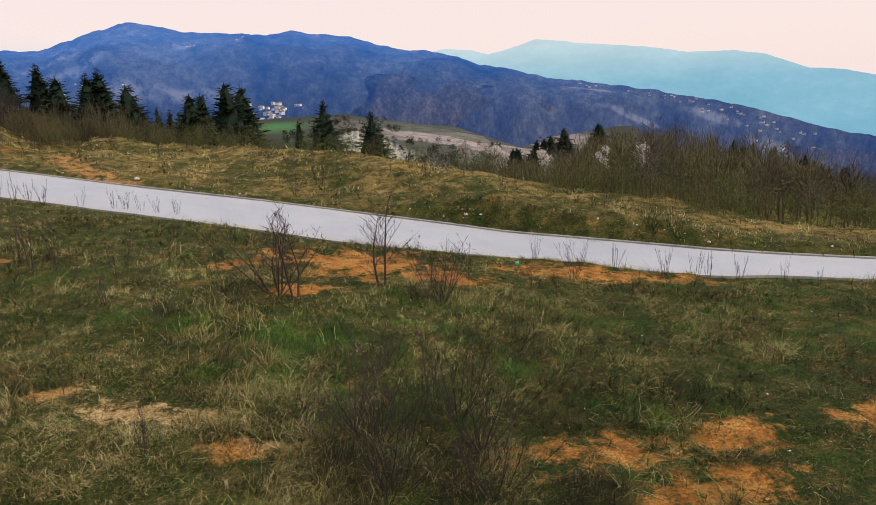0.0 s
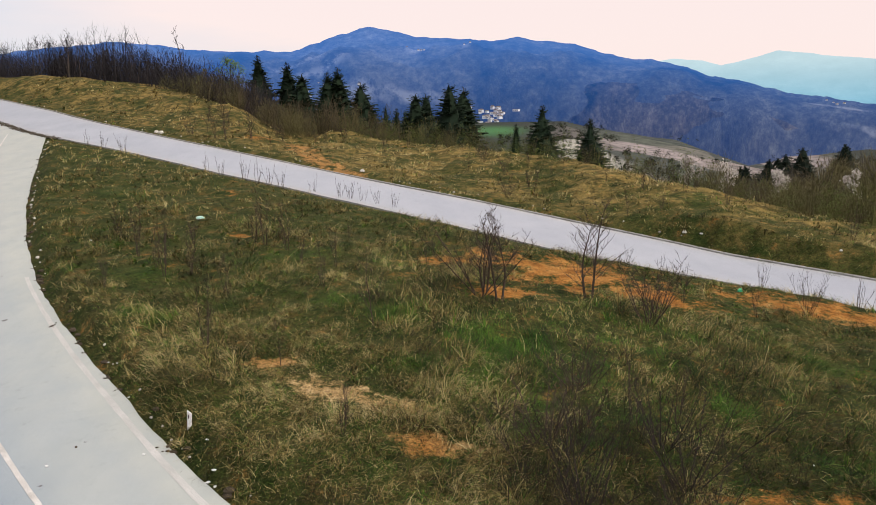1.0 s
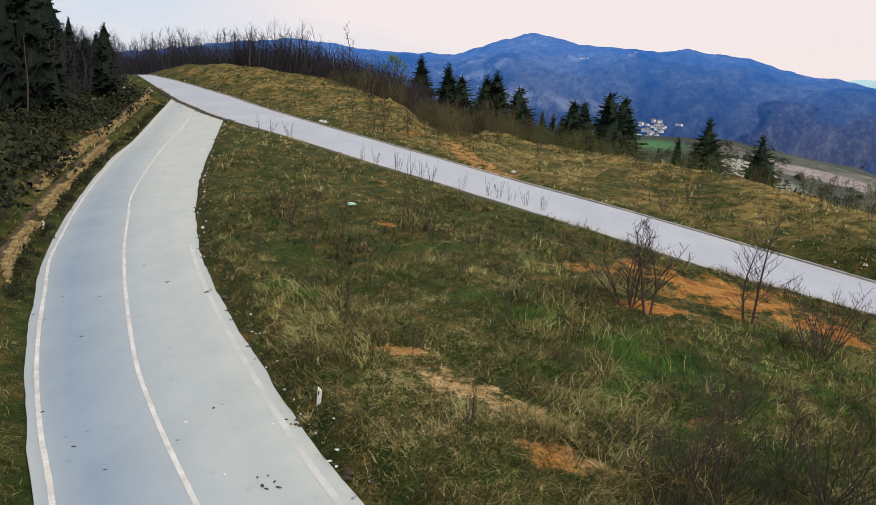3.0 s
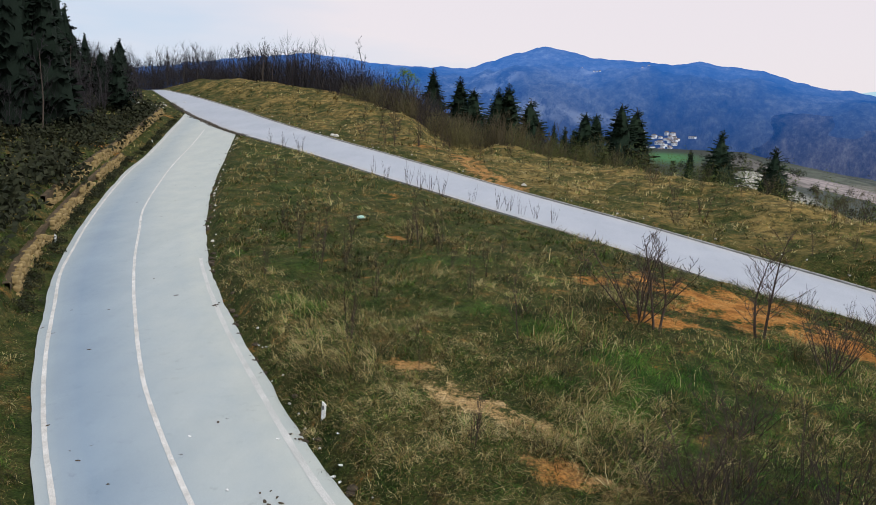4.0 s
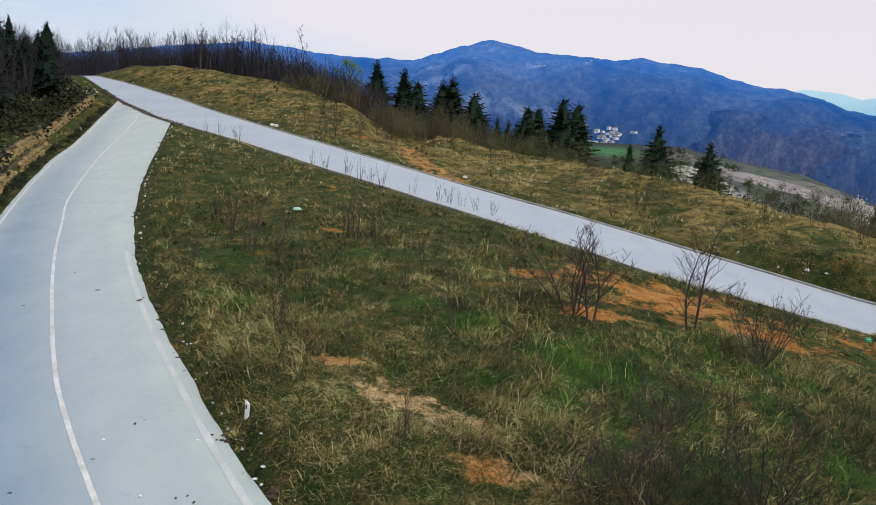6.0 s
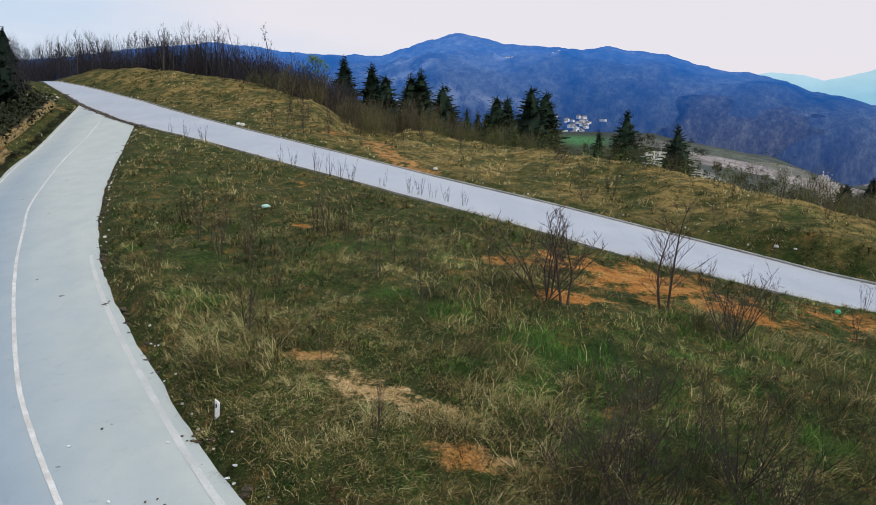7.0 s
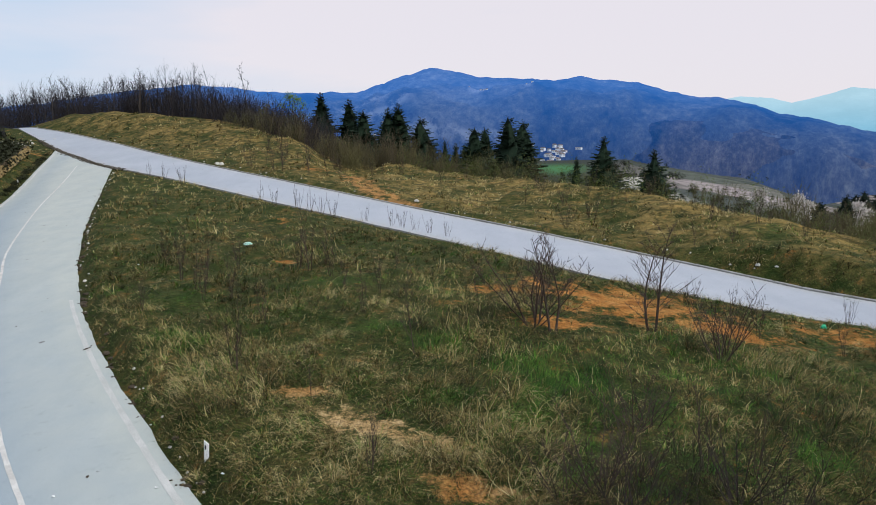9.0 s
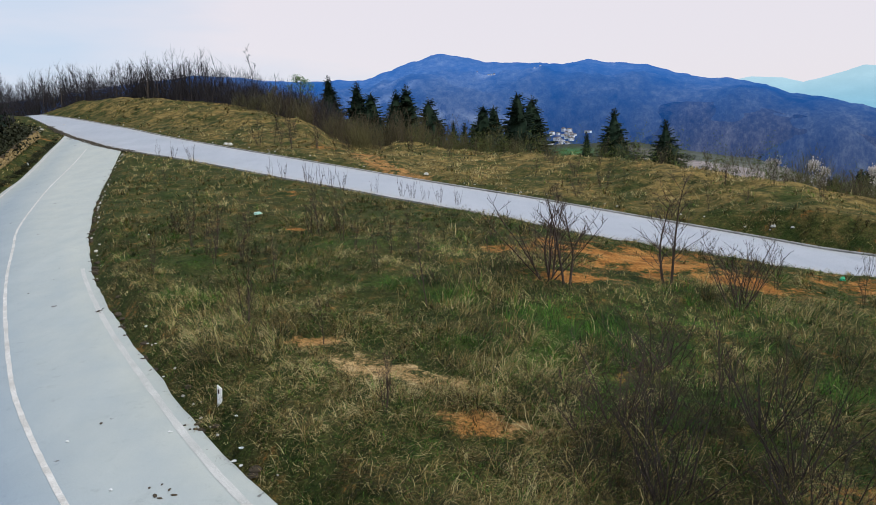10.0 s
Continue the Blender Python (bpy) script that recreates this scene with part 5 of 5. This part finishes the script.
# ---- the delineator posts ----
def delineator(label):
    ob = thing("delineator_post", 0, 0, 0, label, "road post", "delineator posts")
    bm = bmesh.new()
    box(bm, 0.12, 0.06, 0.62, Matrix.Translation((0, 0, -0.1)), 0.012)
    for v in bm.verts:
        if v.co.z > 0.45:
            v.co.z -= (v.co.x + 0.06) * 1.0
    part("body", bm, m_white, ob)
    for s in (-1, 1):
        bm = bmesh.new()
        box(bm, 0.040, 0.008, 0.13, Matrix.Translation((-0.025, s * 0.034, 0.27)), 0.002)
        part("reflector", bm, m_dark, ob, "small dark reflector")
    return ob


POST = delineator("white plastic delineator post leaning in the grass")
for x, y, tilt, turn in ((-4.69, 15.57, 7, 15), (-38.5, 66.6, 2, 30), (-23.8, 32.1, 5, 45)):
    ob = put(POST, x, y, 0.88, turn, tilt)

# ---- litter and rubble ----
def scrap(name, seed, sx, sy, sz, material, label, category, group):
    """A crumpled sheet or lump, flattened on the ground."""
    rn = random.Random(seed)
    bm = bmesh.new()
    bmesh.ops.create_icosphere(bm, subdivisions=2, radius=1.0)
    for v in bm.verts:
        k = 1 + 0.55 * noise.noise(v.co * 1.9 + Vector((seed * 3.1, 0, 0)))
        v.co = Vector((v.co.x * sx * k, v.co.y * sy * k, max(-0.3, v.co.z) * sz * k * rn.uniform(0.7, 1.2)))
    me = bpy.data.meshes.new(name)
    bm.to_mesh(me)
    bm.free()
    me.materials.append(material)
    return tagged(new(name, me), label, category, group)


BAG = scrap("plastic_bag", 1, 0.30, 0.16, 0.14, m_mint, "crumpled mint and white plastic bag on the grass", "plastic bag", "")
put(BAG, -9.46, 36.8, 0.75, 15, z=height_at(-9.46, 36.8) + 0.16)
BAG2 = scrap("plastic_bag", 2, 0.2, 0.14, 0.16, m_green, "crumpled bright green plastic bag near the road", "plastic bag", "")
put(BAG2, GREEN_BAG[0], GREEN_BAG[1], 0.55, 0, z=height_at(*GREEN_BAG) + 0.08)
PAPER = scrap("litter", 3, 0.16, 0.10, 0.06, m_white, "crumpled white scrap of litter", "litter", "white litter")
for x, y, s in LITTER:
    put(PAPER, x, y, s * 0.32, rnd.uniform(0, 360), z=height_at(x, y) + 0.06)
ROCK = [scrap("stone", 5 + i, 0.12, 0.09, 0.09, m_rock, "pale broken stone at the road's edge", "stone", "roadside stones") for i in range(3)]
edge_r = even(ROAD1_R, 400)
rnd = random.Random(51)
for i in range(34):
    k = rnd.choice((rnd.uniform(0.26, 0.40), rnd.uniform(0.26, 0.75)))
    p = edge_r[int(k * 399)]
    x, y = p[0] + rnd.gauss(0.16, 0.12), p[1] + rnd.gauss(0.10, 0.10)
    put(rnd.choice(ROCK), x, y, rnd.uniform(0.15, 0.5), rnd.uniform(0, 360), z=height_at(x, y) + 0.03)
for i in range(38):
    p = edge_r[int(rnd.uniform(0.50, 0.96) * 399)]
    x, y = p[0] + rnd.gauss(0.30, 0.10), p[1] + rnd.gauss(0.12, 0.10)
    put(rnd.choice(ROCK), x, y, rnd.uniform(0.25, 0.9), rnd.uniform(0, 360), z=height_at(x, y) + 0.04)
CLOD = [scrap("clod", 15 + i, 0.13, 0.10, 0.07, m_clod, "dark crumbly soil clod at the road's edge", "soil clod", "roadside clods") for i in range(3)]
for i in range(110):
    p = edge_r[int(rnd.uniform(0.26, 0.85) * 399)]
    x, y = p[0] + rnd.gauss(0.05, 0.13), p[1] + rnd.gauss(0.03, 0.10)
    put(rnd.choice(CLOD), x, y, rnd.uniform(0.3, 1.3), rnd.uniform(0, 360), z=height_at(x, y) + 0.05)
for i in range(40):
    p = even(ROAD2_F, 300)[int(rnd.uniform(0.2, 0.9) * 299)]
    x, y = p[0] + rnd.uniform(0.5, 1.2), p[1] + rnd.uniform(0.4, 1.0)
    put(rnd.choice(ROCK), x, y, rnd.uniform(0.35, 0.9), rnd.uniform(0, 360), z=height_at(x, y) + 0.04)
LEAF = [scrap("dirt_scrap", 25 + i, 0.13, 0.06, 0.02, m_clod, "thin dark scrap of dirt on the asphalt", "dirt", "dirt on the road") for i in range(2)]
for x, y in [(-13.46, 19.56), (-15.56, 26.94), (-16.46, 22.96), (-15.12, 23.14), (-11.4, 14.91), (-10.07, 13.86), (-9.63, 13.5), (-8.4, 12.73), (-7.38, 15.67)]:
    put(rnd.choice(LEAF), x, y, rnd.uniform(0.25, 0.55), rnd.uniform(0, 360), z=float(road1_z(x, y)) + 0.008)
for x, y in [(-4.96, 12.65), (-4.77, 12.83), (-4.62, 12.65), (-5.17, 12.92), (-4.98, 13.02), (-4.84, 12.56)]:
    put(rnd.choice(LEAF), x, y, rnd.uniform(0.25, 0.6), rnd.uniform(0, 360), z=float(road1_z(x, y)) + 0.008)
for x, y in [(-5.86, 12.89), (-5.63, 15.09), (-7.71, 14.87)]:
    put(PAPER, x, y, 0.3, rnd.uniform(0, 360), z=float(road1_z(x, y)) + 0.02)
# soil spilt on to the asphalt
for cx, cy in ((-11.4, 24.2), (-5.1, 15.35)):
    for _ in range(8):
        x, y = cx + rnd.gauss(0, 0.22), cy + rnd.gauss(0, 0.12)
        put(rnd.choice(CLOD), x, y, rnd.uniform(0.15, 0.5), rnd.uniform(0, 360), z=float(road1_z(x, y)) + 0.015)
# rubble tipped beside the junction
for i in range(34):
    x, y = -52.5 + rnd.gauss(0, 1.3) - i * 0.06, 93 + rnd.gauss(0, 2.2)
    put(rnd.choice(ROCK), x, y, rnd.uniform(0.6, 1.7), rnd.uniform(0, 360), z=height_at(x, y) + 0.06)
for x, y, s in ((16.6, 37.6, 1.2), (17.3, 37.0, 0.8), (-1.6, 54.6, 1.6), (-22, 74.0, 2.5), (-22.6, 74.6, 2.0)):
    put(ROCK[0], x, y, s, rnd.uniform(0, 360), z=height_at(x, y) + 0.05)

# ---- grass ----
def grass(name, tufts, seed, r0, r1, az0, az1, length, width, per, label, power=1.0, seg=3, straw=0.0, spread=0.13):
    """Tussocks of long blades that arch over and lie down; all of them one mesh."""
    g = np.random.RandomState(seed)
    az, u = np.radians(g.uniform(az0, az1, tufts)), g.rand(tufts) ** power
    r = r0 * (r1 / r0) ** u
    tx, ty = r * np.sin(az), r * np.cos(az)
    d1, d2 = ribbon_distance(tx, ty, ROAD1_L, ROAD1_R), ribbon_distance(tx, ty, ROAD2_F, ROAD2_N)
    bare = inside(tx, ty, SOIL) + 0.12 * np.sin(tx * 3.1 + 2 * np.sin(ty * 2.3)) * np.sin(ty * 3.7)
    behind = r - np.interp(np.degrees(az), CREST_AZ, CREST_R)
    ok = (d1 > 0.2) & (d2 > 0.2) & (behind < 4) & (g.rand(tufts) > np.clip((bare - 0.25) * 4, 0, 0.93))
    tx, ty, d1 = tx[ok], ty[ok], d1[ok]
    patch = 0.7 * np.sin(tx * 1.25 + 2 * np.sin(ty * 0.61)) * np.sin(ty * 1.07 + 1.7 * np.sin(tx * 0.83)) + 0.6 * np.sin(tx * 2.9 + ty) * np.sin(ty * 2.3 - tx) + 0.15 * np.sin(tx * 0.31 + ty * 0.4)
    mellow = np.exp(-((tx + 5) / 4.5) ** 2 - ((ty - 17) / 5.5) ** 2)
    lush_t = np.clip(inside(tx, ty, LUSH) * 1.6 + np.clip(patch * 1.0 - 0.1, 0, 0.85) + np.clip((tx - 2) / 10, 0, 0.15) * (ty < 24), 0, 1) * (1 - 0.75 * mellow)
    gold = np.sin(tx * 1.37 + 1.2 * np.sin(ty * 0.91 + 2)) * np.sin(ty * 1.21 + 0.9 * np.sin(tx * 1.47)) + 0.4 * np.sin(tx * 0.4 + 1.0) * np.sin(ty * 0.5)
    # near right: darker grass, deepened further to imitate the lens's dark corner
    tone_t = np.clip(0.37 + 0.26 * gold + g.normal(0, 0.18, len(tx)) - 0.05 * np.clip((tx - 2) / 8, 0, 1) * (ty < 24) + 0.34 * np.clip((np.hypot(tx, ty) - 38) / 10, 0, 1) + straw + 0.26 * mellow - 0.14 * np.clip((tx - 3) / 4, 0, 1) * (ty < 13), 0.0, 0.95)
    flow = 1.6 * np.sin(tx * 0.23 + 0.8) + 1.3 * np.sin(ty * 0.31 + tx * 0.2) - 0.9 + g.normal(0, 0.55, len(tx))
    tall = np.clip(0.8 + 0.35 * np.sin(tx * 0.8 + 1.1 * np.sin(ty * 0.9)) + g.normal(0, 0.2, len(tx)), 0.3, 1.5) * np.clip(0.45 + d1 * 0.5, 0, 1)
    n = len(tx) * per
    rep = lambda q: np.repeat(q, per)
    rr = np.hypot(rep(tx), rep(ty))
    spin = g.uniform(0, 2 * np.pi, n)
    off = np.abs(g.normal(0, spread, n))
    bx, by = rep(tx) + off * np.cos(spin), rep(ty) + off * np.sin(spin)
    bz = land(bx, by) - 0.02
    lush_b = (g.rand(n) < (rep(lush_t) * 0.85 + 0.27) * np.where(rr > 40, 0.38, 1) * (1 - 2.2 * max(straw, 0))).astype(float)
    head = np.where(g.rand(n) < 0.35, spin, rep(flow) + g.normal(0, 0.6, n))
    L = length * rep(tall) * g.uniform(0.5, 1.3, n) * np.where(lush_b > 0, 0.65, 1.0)
    W = width * g.uniform(0.6, 1.3, n) * np.maximum(1, rr / 24)
    tone = np.clip(rep(tone_t) - 0.03 + g.normal(0, 0.31, n), 0, 1)
    dx, dy = np.cos(head), np.sin(head)
    th = np.radians(g.uniform(12, 72, n))
    bend = np.radians(g.uniform(20, 62, n)) * np.where(lush_b > 0, 0.7, 1.0)
    twist = g.normal(0, 0.6, n)
    px, py, pz = bx.copy(), by.copy(), bz.copy()
    nv = 2 * seg + 1
    V = np.zeros((n, nv, 3), dtype=np.float32)
    for s in range(seg):
        sx, sy = -np.sin(head), np.cos(head)
        w = W * (1 - 0.9 * s / seg) * 0.5
        V[:, 2 * s] = np.stack([px - sx * w, py - sy * w, pz], 1)
        V[:, 2 * s + 1] = np.stack([px + sx * w, py + sy * w, pz], 1)
        px, py, pz = px + np.cos(head) * np.cos(th) * L / seg, py + np.sin(head) * np.cos(th) * L / seg, np.maximum(pz + np.sin(th) * L / seg, bz + 0.03)
        th, head = th - bend * 3 / seg, head + twist * 3 / seg
    V[:, nv - 1] = np.stack([px, py, pz], 1)
    o = np.arange(n)[:, None] * nv
    per_blade = 4 * (seg - 1) + 3
    loops = np.concatenate([o + [2 * s, 2 * s + 1, 2 * s + 3, 2 * s + 2] for s in range(seg - 1)] + [o + [nv - 3, nv - 2, nv - 1]], 1).astype(np.int32)
    starts = (np.arange(n)[:, None] * per_blade + 4 * np.arange(seg)).astype(np.int32)
    me = bpy.data.meshes.new(name)
    me.vertices.add(n * nv)
    me.vertices.foreach_set("co", V.ravel())
    me.loops.add(n * per_blade)
    me.loops.foreach_set("vertex_index", loops.ravel())
    me.polygons.add(n * seg)
    me.polygons.foreach_set("loop_start", starts.ravel())
    me.update(calc_edges=True)
    me.materials.append(m_grass)
    ob = new(name, me)
    give(ob, "lush", np.repeat(lush_b, nv))
    give(ob, "tone", np.repeat(tone, nv))
    return tagged(ob, label, "grass", kind="stuff")


grass("grass", 20000, 5, 9.0, 42, -46, 58, 0.62, 0.0115, 13, "long matted dry grass with green tufts", 0.85)
grass("grass", 22000, 9, 9.0, 30, -46, 58, 0.28, 0.012, 4, "short fine turf between the tussocks", 1.0, 2)
grass("grass", 11000, 6, 36, 120, -44, 50, 0.50, 0.019, 11, "dry yellow grass on the slope beyond the road", 0.8, 2)

grass("grass", 2600, 15, 9.5, 36, -40, 50, 0.80, 0.012, 42, "dry tussocks arching out of the grass", 0.9, 3, 0.08, 0.06)

# ---- broken asphalt where the roads meet ----
near_edge = even(ROAD2_N, 500)
strip = [p for p in near_edge if -53 < p[0] < -31]
rnd = random.Random(77)
bm = bmesh.new()
for k in range(len(strip) - 1):
    for _ in range(9):
        q = strip[k] + (strip[k + 1] - strip[k]) * rnd.random()
        x, y = q[0] + rnd.gauss(0.05, 0.16), q[1] + rnd.gauss(-0.25, 0.16)
        s = rnd.uniform(0.05, 0.2)
        box(bm, s * 1.5, s, 0.07, pose(x, y, float(road2_z(x, y)) - 0.02, rnd.uniform(-8, 8), rnd.uniform(-8, 8), rnd.uniform(0, 180)))
me = bpy.data.meshes.new("broken_asphalt")
bm.to_mesh(me)
bm.free()
me.materials.append(m_broken)
tagged(new("broken_asphalt", me), "crumbled dark asphalt edge where the roads meet", "rubble", kind="stuff")

# ---- kerb and retaining wall ----
def stone_mesh(name, sx, sy, sz, seed, material):
    """A rough block of 44 triangles."""
    rn = random.Random(seed)
    bm = bmesh.new()
    box(bm, sx, sy, sz, None, min(sx, sy, sz) * 0.18)
    for v in bm.verts:
        v.co += Vector((rn.uniform(-1, 1) * sx, rn.uniform(-1, 1) * sy, rn.uniform(-1, 1) * sz)) * 0.05
    me = bpy.data.meshes.new(name)
    bm.to_mesh(me)
    bm.free()
    me.materials.append(material)
    return me


kerb = tagged(new("kerb"), "low concrete kerb along the cross road", "kerb", kind="structure")
far_edge = even(ROAD2_F, 150)
kerb_me = stone_mesh("kerb_stone", 1.0, 0.16, 0.24, 4, m_kerb)
for i in range(14, 142):
    p, q = far_edge[i], far_edge[i + 1]
    d = (q - p) / np.hypot(*(q - p))
    m = (p + q) / 2 + np.array([-d[1], d[0]]) * 0.12
    ob = new("kerb_stone", kerb_me)
    ob.parent = kerb
    z0, z1 = float(road2_z(*p)), float(road2_z(*q))
    ob.matrix_basis = pose(m[0], m[1], (z0 + z1) / 2 - 0.13, 0, math.degrees(-math.atan2(z1 - z0, np.hypot(*(q - p)))), math.degrees(math.atan2(d[1], d[0])))
    ob.scale = (float(np.hypot(*(q - p))) * 0.985, 1, 1)

edge_l = even(ROAD1_L, 600)
tangent = np.gradient(edge_l, axis=0)
tangent /= np.hypot(*tangent.T)[:, None]
out_l = np.stack([-tangent[:, 1], tangent[:, 0]], 1)
STONES = [stone_mesh("wall_stone", 0.42, 0.30, 0.26, 60 + i, m_stone) for i in range(5)]
rnd = random.Random(61)
for tier, (off, rise, courses, y0, y1) in enumerate(((1.0, 0.0, 3, 24, 58), (1.75, 0.72, 3, 37, 82))):
    wall = tagged(new("retaining_wall"), "rough yellowish limestone retaining wall below the bank", "wall", group="retaining walls", kind="structure")
    idx = [i for i in range(600) if y0 < edge_l[i][1] < y1]
    verts, faces = [], []
    for j, i in enumerate(idx[::3]):
        p = edge_l[i] + out_l[i] * (off + 0.32)
        z = float(road1_z(*edge_l[i])) + rise
        for dz in (-0.3, courses * 0.25 - 0.06):
            for s in (-0.15, 0.10):
                verts.append((p[0] + out_l[i][0] * s, p[1] + out_l[i][1] * s, z + dz))
        if j:
            a, c = 4 * j - 4, 4 * j
            faces += [(a, c, c + 2, a + 2), (a + 2, c + 2, c + 3, a + 3), (a + 3, c + 3, c + 1, a + 1)]
    raw("core", verts, faces, m_bank, wall)
    run, made, rest = 0.0, 0, bmesh.new()
    for a, c in zip(idx[:-1], idx[1:]):
        run += float(np.hypot(*(edge_l[c] - edge_l[a])))
        if run < 0.43:
            continue
        run = 0.0
        gap = noise.noise(Vector((edge_l[a][1] * 0.35, tier * 7.0, 0)))
        for k in range(courses - (1 if gap > 0.12 else 0) - (1 if gap > 0.3 else 0)):
            p = edge_l[a] + out_l[a] * (off + 0.05 * k + rnd.uniform(-0.05, 0.05)) + tangent[a] * (0.2 if k % 2 else 0)
            z = float(road1_z(*edge_l[a])) + rise + k * 0.25 - 0.05 + rnd.uniform(-0.03, 0.03)
            m = pose(p[0], p[1], z, rnd.uniform(-6, 6), rnd.uniform(-6, 6), math.degrees(math.atan2(tangent[a][1], tangent[a][0])) + rnd.uniform(-8, 8)) @ Matrix.Diagonal((rnd.uniform(0.8, 1.15), 1, rnd.uniform(0.85, 1.12), 1))
            if made < 290:
                ob = new("wall_stone", rnd.choice(STONES))
                ob.parent = wall
                ob.matrix_basis = m
                made += 1
            else:
                tmp = bmesh.new()
                tmp.from_mesh(STONES[made % 5])
                tmp.transform(m)
                me = bpy.data.meshes.new("t")
                tmp.to_mesh(me)
                tmp.free()
                rest.from_mesh(me)
                bpy.data.meshes.remove(me)
                made += 1
    if made > 290:
        tagged(part("far_stones", rest, m_stone, wall), "limestone blocks farther along the wall", kind="stuff")
    else:
        rest.free()
